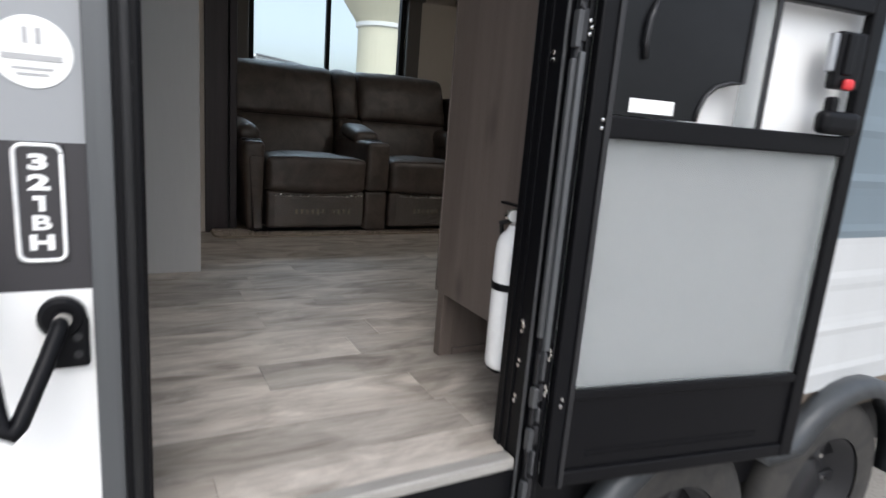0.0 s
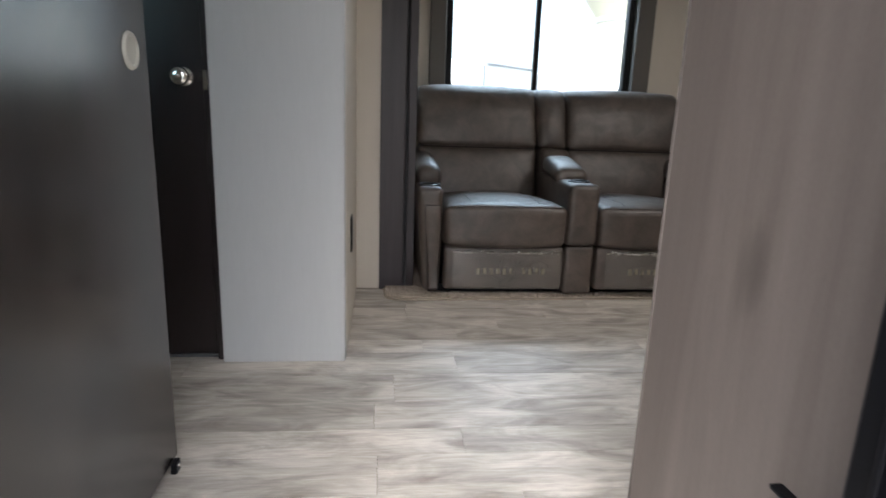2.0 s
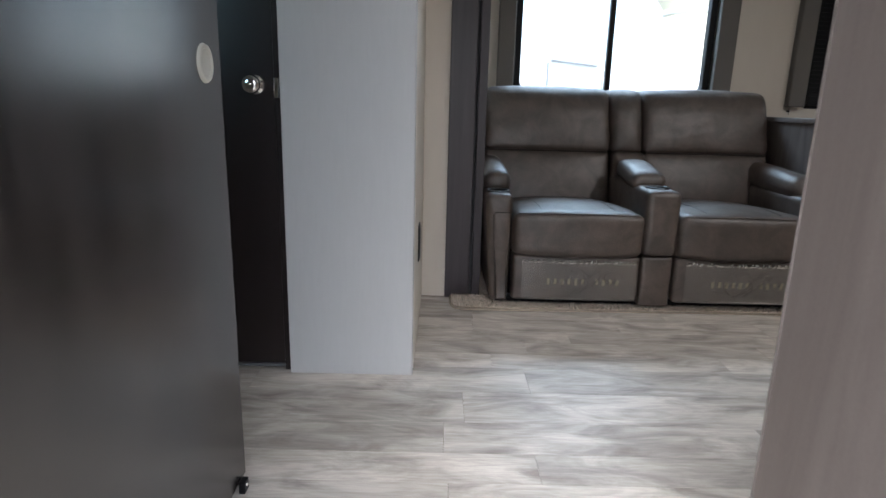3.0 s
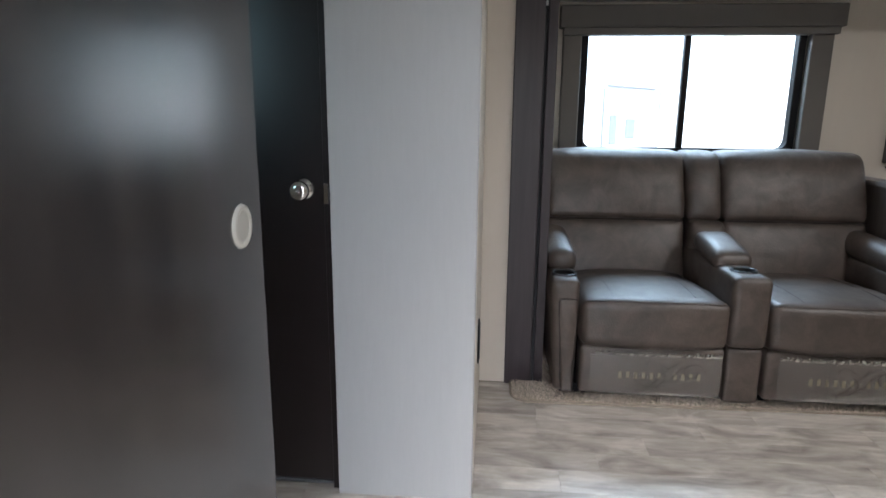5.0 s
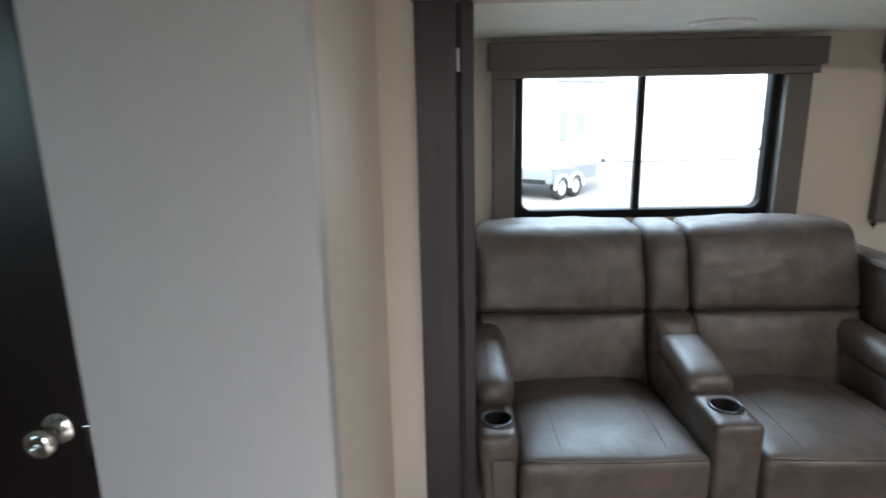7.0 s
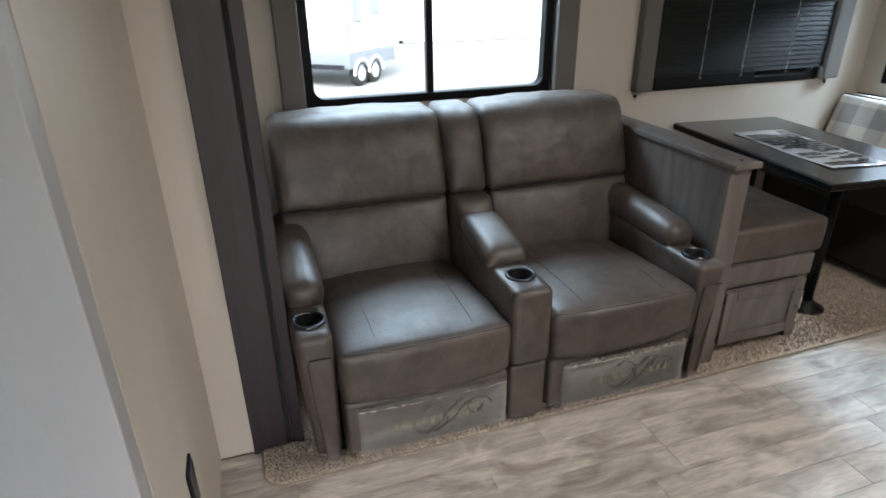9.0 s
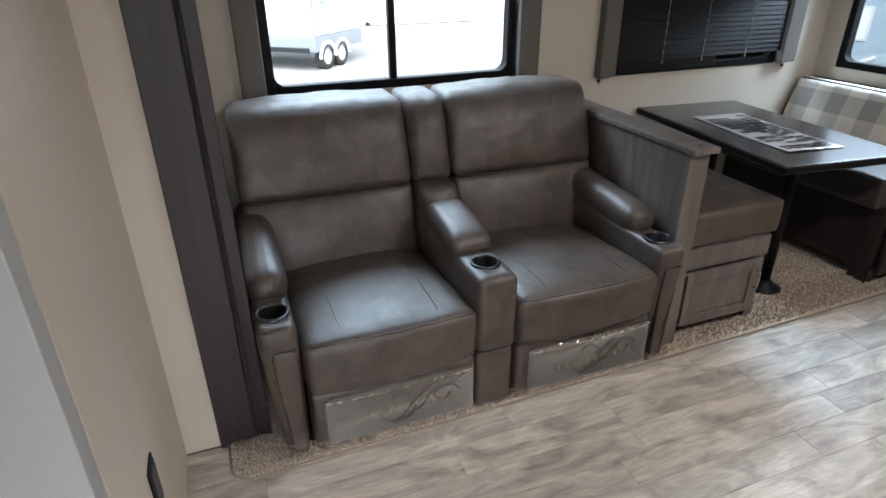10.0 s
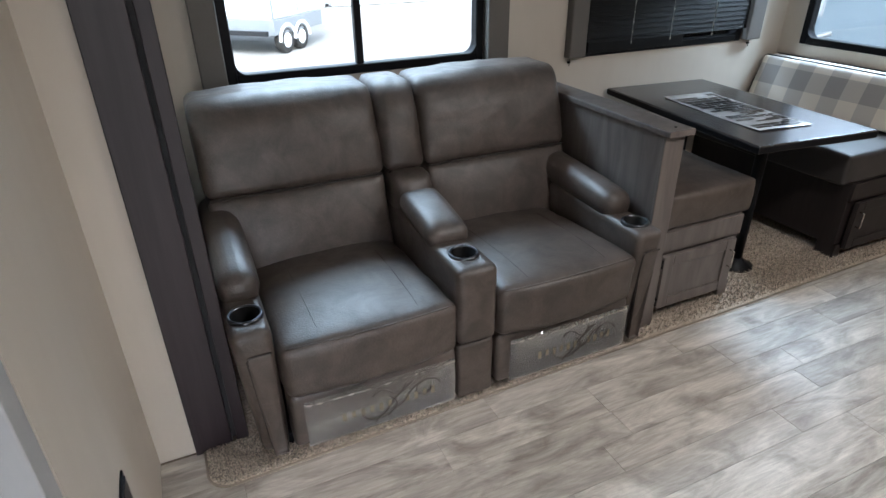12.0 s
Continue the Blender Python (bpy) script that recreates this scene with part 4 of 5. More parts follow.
# ---- tall cabinet and fire extinguisher by the doorway ----
def tall_cabinet():
    c = thing("tall_cabinet", (1.08, 1.03, 0), "tall grey-oak cabinet end panel beside the doorway", "cabinet")
    part("end_panel", bx(0.772, 0.792, INN + 0.003, 1.295, 0.204, CEIL - 0.003, 0.002), M_OAK, c)
    part("body", bx(0.793, 1.40, INN + 0.003, 1.275, 0.204, CEIL - 0.003), M_OAK, c)
    part("corner_post", bx(0.778, 0.822, 1.255, 1.292, 0.0, 0.203, 0.002), M_OAK, c)
    part("toe_panel", bx(0.823, 1.40, 1.262, 1.274, 0.0, 0.203), M_OAK, c)
    part("toe_strip", bx(0.823, 1.40, 1.252, 1.2615, 0.0, 0.022, 0.002), M_OAK, c)
    part("edge_band", bx(0.770, 0.793, 1.2952, 1.2975, 0.204, CEIL - 0.003), M_CABINET, c)
    part("screw", spun([(0, 0), (0.004, 0), (0.003, 0.002), (0, 0.002)], (0.772, 1.285, 0.215), "x", 10), M_CHROME, c)


tall_cabinet()


def extinguisher():
    x, y = 0.7225, 0.842
    e = thing("fire_extinguisher", (x, y, 0.15), "white fire extinguisher with black strap on the cabinet side", "extinguisher")
    part("cylinder", spun([(0, 0.148), (0.034, 0.148), (0.040, 0.154), (0.042, 0.168), (0.042, 0.425), (0.040, 0.448), (0.033, 0.468), (0.020, 0.481), (0.016, 0.492), (0, 0.492)], (x, y, 0)), M_EXTINGUISHER, e, smooth=True)
    part("strap", spun([(0.0415, 0.342), (0.0436, 0.343), (0.0436, 0.359), (0.0415, 0.36)], (x, y, 0)), M_BLACK, e, "black retaining strap")
    part("bracket", merge(bx(x + 0.0425, 0.7715, y - 0.02, y + 0.02, 0.16, 0.46, 0.002), bx(x - 0.03, x + 0.049, y - 0.02, y + 0.02, 0.140, 0.147, 0.002)), M_BLACK, e, "black wall bracket")
    v = part("valve", merge(spun([(0, 0.492), (0.012, 0.492), (0.013, 0.512), (0.016, 0.516), (0.016, 0.528), (0, 0.530)], (x, y, 0), steps=16),
                        tube([(x, y, 0.518), (x - 0.026, y + 0.01, 0.51)], 0.007, 8), bx(x - 0.010, x + 0.010, y - 0.016, y + 0.030, 0.506, 0.524, 0.003)), M_CHROME, e, "chrome valve", True)
    part("gauge", spun([(0, 0), (0.013, 0), (0.013, 0.006), (0, 0.007)], (x - 0.016, y - 0.008, 0.515), "y", 14), M_PAPERWHITE, v)
    part("lever", merge(bx(x - 0.007, x + 0.007, y - 0.055, y + 0.062, 0.534, 0.540, 0.002), bx(x - 0.006, x + 0.006, y - 0.05, y + 0.02, 0.519, 0.524, 0.002),
                        bx(x - 0.007, x + 0.007, y - 0.062, y - 0.015, 0.518, 0.541, 0.003)), M_BLACK, e, "black squeeze lever")
    part("hose", tube([(x + 0.004, y - 0.018, 0.515), (x - 0.01, y + 0.046, 0.49), (x + 0.004, y + 0.052, 0.44), (x + 0.008, y + 0.050, 0.38)], 0.006, 8), M_RUBBER, e, smooth=True)


extinguisher()

# ---- sliding panel and bathroom door ----
_p = thing("sliding_panel_door", (-0.18, 1.3, 0.02), "dark wood-grain sliding panel door with an ivory finger pull", "sliding door")
part("leaf", bx(-0.200, -0.166, 0.86, 1.802, 0.022, CEIL - 0.05, 0.002), M_DARKBOARD, _p)
_fp = part("finger_pull", spun([(0.0265, 0.0008), (0.0275, 0.0045), (0.031, 0.0055), (0.0355, 0.0040), (0.0375, 0.0)], (-0.166, 1.716, 0.975), "x", 32), M_PULL, _p, "round ivory finger pull", True)
part("recess", spun([(0.0, 0.0004), (0.018, 0.0006), (0.0270, 0.0022)], (-0.166, 1.716, 0.975), "x", 32), M_PULLSHADE, _fp, "ivory recess", True)
part("edge_strip", bx(-0.198, -0.168, 1.8022, 1.805, 0.022, CEIL - 0.05), M_ESPRESSO, _p)
part("top_track", bx(-0.205, -0.160, 0.80, 2.40, CEIL - 0.049, CEIL - 0.002, 0.002), M_ALU, _p)
_g = thing("floor_guide", (-0.172, 1.757, 0), "small black and chrome floor guide of the sliding door", "door guide")
part("body", bx(-0.1655, -0.150, 1.745, 1.775, 0.0, 0.03, 0.003), M_BLACK, _g)
part("screw", spun([(0, 0), (0.004, 0), (0.003, 0.003), (0, 0.003)], (-0.150, 1.76, 0.018), "x", 10), M_CHROME, _g)

_d = thing("door_1", (-0.56, 2.47, 0.012), "espresso-black bathroom door with a nickel knob", "door", kind="structure")
part("leaf", bx(-0.903, -0.230, 2.445, 2.478, 0.014, 1.928, 0.002), M_ESPRESSO, _d)
_k = part("door_knob", spun([(0.0, 0.0), (0.031, 0.0), (0.031, 0.004), (0.026, 0.008), (0.013, 0.011), (0.011, 0.028), (0.016, 0.034), (0.027, 0.040), (0.029, 0.050), (0.025, 0.060), (0.014, 0.064), (0, 0.065)],
         (-0.292, 2.445, 0.954), "y", 28), M_CHROME, _d, "polished nickel door knob", True)
part("turn_button", bx(-0.297, -0.287, 2.372, 2.382, 0.951, 0.957, 0.002), M_CHROME, _k)
part("strike_plate", bx(-0.2275, -0.214, 2.4145, 2.418, 0.915, 0.975, 0.001), M_CHROME, _d)
for _z in (0.25, 1.70):
    part("hinge", tube([(-0.904, 2.44, _z - 0.04), (-0.904, 2.44, _z + 0.04)], 0.006, 8), M_STEEL, _d)

# low outlet on the cream wall
_o = thing("wall_outlet", (0.2135, 2.752, 0.39), "dark wall outlet standing open on the cream wall", "outlet")
part("plate", bx(0.2138, 0.2195, 2.712, 2.792, 0.320, 0.460, 0.002), M_BLACK, _o)
part("cover", bx(0.2196, 0.2225, 2.722, 2.782, 0.33, 0.45, 0.001), M_CUPRIM, _o, "dark metallic outlet cover")


# ---- outside: wall, doorway frame, doors ----
def clad(name, x0, x1, z0, z1, mat, label, ribs=False):
    if not ribs:
        return structure(name, bx(x0, x1, OUT - 0.006, OUT + 0.003, z0, z1), mat, label)
    bm = bmesh.new()
    n = int((z1 - z0) / 0.02)
    lo, hi = [], []
    for k in range(n + 1):
        z = z0 + (z1 - z0) * k / n
        y = OUT - 0.006 - 0.004 * max(0, math.sin(z / 0.075 * math.pi)) ** 4
        lo.append(bm.verts.new((x0, y, z)))
        hi.append(bm.verts.new((x1, y, z)))
    back = [bm.verts.new(p) for p in ((x0, OUT + 0.003, z0), (x0, OUT + 0.003, z1), (x1, OUT + 0.003, z0), (x1, OUT + 0.003, z1))]
    for k in range(n):
        bm.faces.new((lo[k], hi[k], hi[k + 1], lo[k + 1]))
    bm.faces.new((back[0], back[1], back[3], back[2]))
    bm.faces.new([back[0]] + lo + [back[1]])
    bm.faces.new([back[2]] + hi + [back[3]])
    bm.faces.new((lo[0], hi[0], back[2], back[0]))
    bm.faces.new((lo[-1], hi[-1], back[3], back[1]))
    return structure(name, bm, mat, label)


FL = DOOR_L - 0.068
clad("cladding_left_low", -1.10, FL, -0.10, 0.438, M_WHITEPAINT, "smooth white side cladding")
clad("cladding_left_band", -1.10, FL, 0.438, 0.642, M_CHARCOAL, "charcoal graphic band on the side cladding")
clad("cladding_left_top", -1.10, FL, 0.642, CEIL + 0.10, M_GREYPAINT, "light grey side cladding")
clad("cladding_right_low", DOOR_R + 0.03, WX1, -0.02, 0.47, M_OFFWHITE, "white ribbed metal side cladding", True)
clad("cladding_right_band", DOOR_R + 0.03, WX1, 0.47, 0.66, M_BLUEGREY, "blue-grey side cladding", True)
clad("cladding_right_top", DOOR_R + 0.03, WX1, 0.66, CEIL + 0.10, M_BLUEGREY, "pale blue-grey side cladding", True)
structure("roof", bx(WX0 - 0.06, WX1 + 0.06, OUT - 0.03, SLIDE_Y0 + 0.2, CEIL + 0.101, CEIL + 0.17, 0.02), M_WHITEPAINT, "white coach roof", "roof")
structure("roof_slide", bx(SLIDE_L - 0.06, SLIDE_R + 0.06, SLIDE_Y0 + 0.21, SLIDE_Y1 + 0.06, SLIDE_C + 0.051, SLIDE_C + 0.08), M_WHITEPAINT, "white slide room roof", "roof")
structure("chassis", bx(WX0, WX1, OUT + 0.06, SLIDE_Y0 + 0.1, -0.34, -0.121), M_BLACK, "black chassis under the floor", "chassis")

_f = thing("entry_frame", (0.3, OUT, 0), "grey and black aluminium entry door frame", "door frame", kind="structure")
part("flange", merge(bx(FL, DOOR_L - 0.034, OUT - 0.014, OUT - 0.0065, -0.14, DOOR_T + 0.06, 0.003), bx(FL, DOOR_R + 0.05, OUT - 0.014, OUT - 0.0065, DOOR_T + 0.061, DOOR_T + 0.11, 0.003)), M_ALU, _f, "grey outer flange")
part("jamb", bx(DOOR_L - 0.034, DOOR_L, OUT - 0.020, INN + 0.006, -0.12, DOOR_T, 0.004), M_BLACK, _f, "black jamb")
part("jamb", bx(DOOR_R, DOOR_R + 0.032, OUT - 0.016, INN + 0.006, -0.12, DOOR_T, 0.004), M_BLACK, _f, "black jamb")
part("head_jamb", bx(DOOR_L - 0.034, DOOR_R + 0.032, OUT - 0.016, INN + 0.006, DOOR_T + 0.001, DOOR_T + 0.06, 0.004), M_BLACK, _f, "black head jamb")
part("bulb_seal", tube([(DOOR_L - 0.017, OUT - 0.021, -0.10), (DOOR_L - 0.017, OUT - 0.021, DOOR_T)], 0.007, 8), M_RUBBER, _f, "rubber bulb seal", True)
for _y in (OUT + 0.022, OUT + 0.05):
    part("jamb_rib", bx(DOOR_R - 0.004, DOOR_R, _y, _y + 0.006, -0.02, DOOR_T, 0.001), M_BLACK, _f)
    part("jamb_rib", bx(DOOR_L, DOOR_L + 0.004, _y, _y + 0.006, 0.004, DOOR_T, 0.001), M_BLACK, _f)
part("bulb_seal", tube([(DOOR_R + 0.010, OUT - 0.010, -0.10), (DOOR_R + 0.010, OUT - 0.010, DOOR_T)], 0.006, 8), M_RUBBER, _f, "rubber bulb seal", True)
for _y, _z in ((0.711, 0.844), (0.711, 0.858), (0.712, 0.289), (0.708, 0.301), (0.713, 0.311), (0.713, 0.211), (0.709, 0.224), (0.714, 0.128), (0.710, 0.141), (0.711, 1.30), (0.711, 1.314)):
    part("screw", spun([(0, -0.0035), (0.0045, -0.003), (0.0055, 0)], (DOOR_R - 0.0002, _y, _z), "x", 8), M_CHROME, _f, "bright screw head")
part("edge_bead", bx(DOOR_R - 0.003, DOOR_R + 0.004, OUT - 0.021, OUT - 0.0165, -0.10, DOOR_T, 0.001), M_HINGE, _f, "thin worn metal edge bead")
for _z in (0.72, 0.755):
    part("screw", spun([(0, 0.003), (0.003, 0.002), (0.004, 0)], (DOOR_L - 0.012, OUT - 0.020, _z), "y", 8), M_STEEL, _f)

# hinge column: two long flat leaves, interlocking plates low down, clusters of bright screws
_h = thing("entry_hinge", (0.70, 0.67, 0), "worn grey metal hinge column with interlocking plates and bright screws", "hinge")
part("long_leaf", bx(0.6905, 0.7035, 0.650, 0.662, 0.262, 0.858, 0.003), M_ALU, _h, "pale grey flat leaf")
part("inner_leaf", bx(0.6775, 0.6895, 0.657, 0.668, 0.290, 0.845, 0.003), M_HINGE, _h, "dark grey flat leaf")
part("barrel", tube([(0.697, 0.670, -0.13), (0.697, 0.670, 1.75)], 0.011, 12), M_STEEL, _h, smooth=True)
part("edge_strip", bx(0.7045, 0.717, 0.656, 0.672, -0.13, 1.74, 0.003), M_BLACK, _h)
for _i, (_a, _b) in enumerate(((-0.130, -0.040), (-0.034, 0.030), (0.036, 0.085), (0.091, 0.130), (0.136, 0.180), (0.186, 0.256), (0.864, 0.930), (0.936, 1.02), (1.03, 1.74))):
    _o = 0.006 * (_i % 2)
    part("left_plate", bx(0.6765 + _o, 0.6895, 0.651 + _o, 0.667, _a, _b, 0.002), M_HINGE if _i % 2 == 0 else M_STEEL, _h)
    part("right_plate", bx(0.6905, 0.7035 - _o, 0.648 + 0.006 - _o, 0.665, _a + 0.012, _b + 0.005, 0.002), M_STEEL if _i % 2 == 0 else M_HINGE, _h)
for _x, _y, _z in ((0.709, 0.6555, 0.890), (0.7125, 0.6555, 0.903), (0.708, 0.6555, 0.914), (0.748, 0.6335, 0.722), (0.749, 0.6335, 0.738),
                   (0.708, 0.6555, 0.243), (0.7125, 0.6555, 0.252), (0.709, 0.6555, 0.263), (0.708, 0.6555, 0.163), (0.7125, 0.6555, 0.171), (0.708, 0.6555, 0.181),
                   (0.736, 0.6345, 0.141), (0.739, 0.6345, 0.156)):
    part("screw", spun([(0, 0.004), (0.0045, 0.003), (0.0055, 0)], (_x, _y, _z), "y", 8), M_CHROME, _h, "bright screw head")


def screen_door():
    """Screen door folded open; own axes: u along the leaf from the hinge, v away from the viewer, z up."""
    d = thing("screen_door", pose(0.722, 0.650, 0, 0, 0, -9.6), "black-framed screen door swung open with pale mesh and smoked slider", "screen door")
    W, zb, zt = 0.715, -0.055, 1.74
    local("hinge_stile", bx(0, 0.046, -0.012, 0.014, zb, zt, 0.004), M_BLACK, d)
    local("hinge_lip", bx(0.034, 0.046, -0.018, -0.0125, zb, zt, 0.002), M_STEEL, d)
    local("latch_stile", bx(W - 0.040, W, -0.012, 0.014, zb, zt, 0.004), M_BLACK, d)
    local("bottom_rail", bx(0.046, W - 0.040, -0.012, 0.014, zb, -0.02, 0.004), M_BLACK, d)
    kick = local("kick_panel", bx(0.046, W - 0.040, -0.004, 0.008, -0.02, 0.150, 0.003), M_BLACK, d)
    for z in (0.008, 0.020):
        local("kick_rib", bx(0.10, W - 0.13, -0.0065, -0.0042, z, z + 0.004, 0.0008), M_BLACK, kick)
    local("lower_rail", bx(0.046, W - 0.040, -0.012, 0.012, 0.150, 0.172, 0.003), M_BLACK, d)
    local("mid_rail", bx(0.046, W - 0.040, -0.014, 0.014, 0.704, 0.748, 0.004), M_BLACK, d)
    local("upper_rail", bx(0.046, W - 0.040, -0.012, 0.014, 1.010, 1.042, 0.004), M_BLACK, d)
    local("top_rail", bx(0.046, W - 0.040, -0.012, 0.014, zt - 0.045, zt, 0.004), M_BLACK, d)
    local("mesh", bx(0.046, W - 0.040, 0.0005, 0.0015, 0.172, 0.704), M_SCREEN, d, "pale fine insect mesh")
    local("mesh", bx(0.046, W - 0.040, 0.0005, 0.0015, 1.042, zt - 0.045), M_SCREEN, d, "pale fine insect mesh")
    # smoked slider with a rounded cut-out
    bm = bmesh.new()
    ring = [(0.048, 0.750), (0.245, 0.750), (0.250, 0.775), (0.262, 0.802), (0.285, 0.822), (0.315, 0.832), (0.352, 0.835), (0.352, 1.008), (0.048, 1.008)]
    lo = [bm.verts.new((x, -0.008, z)) for x, z in ring]
    hi = [bm.verts.new((x, -0.003, z)) for x, z in ring]
    bm.faces.new(lo)
    bm.faces.new(hi)
    for k in range(len(ring)):
        j = (k + 1) % len(ring)
        bm.faces.new((lo[k], lo[j], hi[j], hi[k]))
    sl = local("slider", bm, M_SMOKE, d, "smoked acrylic slider")
    local("slider_rim", tube([(x, -0.010, z) for x, z in ring[1:8]], 0.005, 8), M_STEEL, sl, "dark moulded rim", True)
    local("grip", tube([(0.105, -0.013, 0.858), (0.099, -0.016, 0.89), (0.102, -0.016, 0.93), (0.116, -0.013, 0.965)], 0.006, 8), M_STEEL, sl, "curved finger grip", True)
    local("sticker", bx(0.085, 0.190, -0.0095, -0.0085, 0.757, 0.784), M_PAPERWHITE, sl, "white sticker")
    local("mesh", bx(0.353, 0.415, 0.0005, 0.0015, 0.748, 1.010), M_SCREEN, d, "pale fine insect mesh")
    local("slider_track", bx(0.415, 0.428, -0.004, 0.006, 0.748, 1.010, 0.002), M_STEEL, d)
    # latch
    lt = local("latch", merge(bx(0.575, 0.650, -0.030, -0.006, 0.846, 0.965, 0.006), bx(0.590, 0.615, -0.036, -0.030, 0.875, 0.960, 0.003)), M_BLACK, d, "black latch body")
    local("latch_plate", bx(0.560, 0.580, -0.024, -0.008, 0.880, 0.960, 0.004), M_LATCH, lt, "chrome latch plate")
    local("latch_tab", soft(0.596, 0.624, -0.042, -0.028, 0.844, 0.868, 0.008), M_RED, lt, "red latch tab", True)
    local("lower_latch", merge(soft(0.560, 0.672, -0.040, -0.006, 0.750, 0.800, 0.015), soft(0.580, 0.602, -0.034, -0.008, 0.79, 0.83, 0.008)), M_BLACK, d, "black lower latch housing", True)
    return d


screen_door()


def entry_door():
    d = thing("door_2", pose(0.724, 0.672, 0, 0, 0, -9.4), "white entry door swung open behind the screen door", "door", kind="structure")
    local("leaf", bx(0.0, 0.735, 0.014, 0.042, -0.05, 1.74, 0.004), M_WHITEPAINT, d)
    local("frame_edge", merge(bx(-0.004, 0.014, 0.010, 0.044, -0.055, 1.745, 0.002), bx(0.7355, 0.745, 0.010, 0.044, -0.055, 1.745, 0.002)), M_BLACK, d, "black door edge")
    return d


entry_door()


def grab_handle():
    g = thing("grab_handle", (-0.14, OUT - 0.01, 0.36), "black folding grab handle on the white side wall", "grab handle")
    pl = part("mount", merge(spun([(0, 0), (0.030, 0), (0.030, 0.012), (0.024, 0.018), (0, 0.018)], (-0.146, OUT - 0.0065, 0.400), "y", 24), bx(-0.165, -0.114, OUT - 0.022, OUT - 0.0066, 0.325, 0.402, 0.006)), M_BLACK, g)
    for z in (0.346, 0.372):
        part("bolt_hole", spun([(0, 0), (0.006, 0), (0.006, 0.001), (0, 0.001)], (-0.128, OUT - 0.022, z), "y", 14), M_RUBBER, pl)
    part("bar", tube([(-0.143, OUT - 0.028, 0.408), (-0.148, OUT - 0.045, 0.392), (-0.165, OUT - 0.075, 0.350), (-0.190, OUT - 0.112, 0.292), (-0.197, OUT - 0.120, 0.285), (-0.207, OUT - 0.118, 0.290),
                     (-0.214, OUT - 0.105, 0.325), (-0.228, OUT - 0.08, 0.41), (-0.26, OUT - 0.04, 0.56), (-0.265, OUT - 0.008, 0.585)], 0.0115, 12), M_BLACK, g, smooth=True)
    part("pivot", spun([(0, 0), (0.011, 0), (0.011, 0.008), (0, 0.009)], (-0.143, OUT - 0.034, 0.404), "y", 14), M_CHROME, g)


grab_handle()

# badge with the model number, letters one under another
_b = thing("model_badge", (-0.158, OUT - 0.007, 0.54), "charcoal badge with a silver outline and white characters", "badge")
part("plate", bx(-0.193, -0.134, OUT - 0.0095, OUT - 0.0065, 0.479, 0.641, 0.0012), M_CHARCOAL, _b)


def rounded_outline(x0, x1, z0, z1, r, y):
    pts = []
    for cx, cz, a0 in ((x1 - r, z1 - r, 0), (x0 + r, z1 - r, 90), (x0 + r, z0 + r, 180), (x1 - r, z0 + r, 270)):
        for k in range(5):
            a = radians(a0 + 22.5 * k)
            pts.append((cx + r * math.cos(a), y, cz + r * math.sin(a)))
    return pts + pts[:1]


part("outline", tube(rounded_outline(-0.190, -0.137, 0.482, 0.638, 0.011, OUT - 0.0095), 0.0029, 6), M_PAPERWHITE, _b, "silver-white outline", True)
for _i, _ch in enumerate("321BH"):
    _z = 0.6150 - 0.0272 * _i
    if _ch == "1":
        part("character", merge(bx(-0.1650, -0.1575, OUT - 0.0108, OUT - 0.0096, _z - 0.0105, _z + 0.0105), bx(-0.1715, -0.1651, OUT - 0.0108, OUT - 0.0096, _z + 0.0045, _z + 0.0105)), M_PAPERWHITE, _b)
        continue
    _t = new("character", text_mesh(_ch, 0.031, M_PAPERWHITE))
    _t.parent = _b
    _t.matrix_parent_inverse = _b.matrix_basis.inverted()
    _t.matrix_basis = Matrix.Translation((-0.1635, OUT - 0.0102, _z)) @ Matrix.Rotation(math.pi / 2, 4, "X") @ Matrix.Diagonal((1.55 if _ch in "32" else 1.35, 0.88, 1, 1))
_s = thing("round_sticker", (-0.162, OUT - 0.007, 0.755), "round white sticker with grey print on the side wall", "sticker")
part("disc", spun([(0, 0), (0.045, 0), (0.045, 0.001), (0, 0.001)], (-0.162, OUT - 0.0065, 0.755), "y", 40), M_PAPERWHITE, _s)
for _q in ((-0.172, -0.166, 0.765, 0.785), (-0.158, -0.152, 0.765, 0.785), (-0.195, -0.130, 0.745, 0.752), (-0.185, -0.140, 0.733, 0.736), (-0.18, -0.145, 0.726, 0.729)):
    part("print_bar", bx(_q[0], _q[1], OUT - 0.0086, OUT - 0.0076, _q[2], _q[3]), M_STICKERGREY, _s)


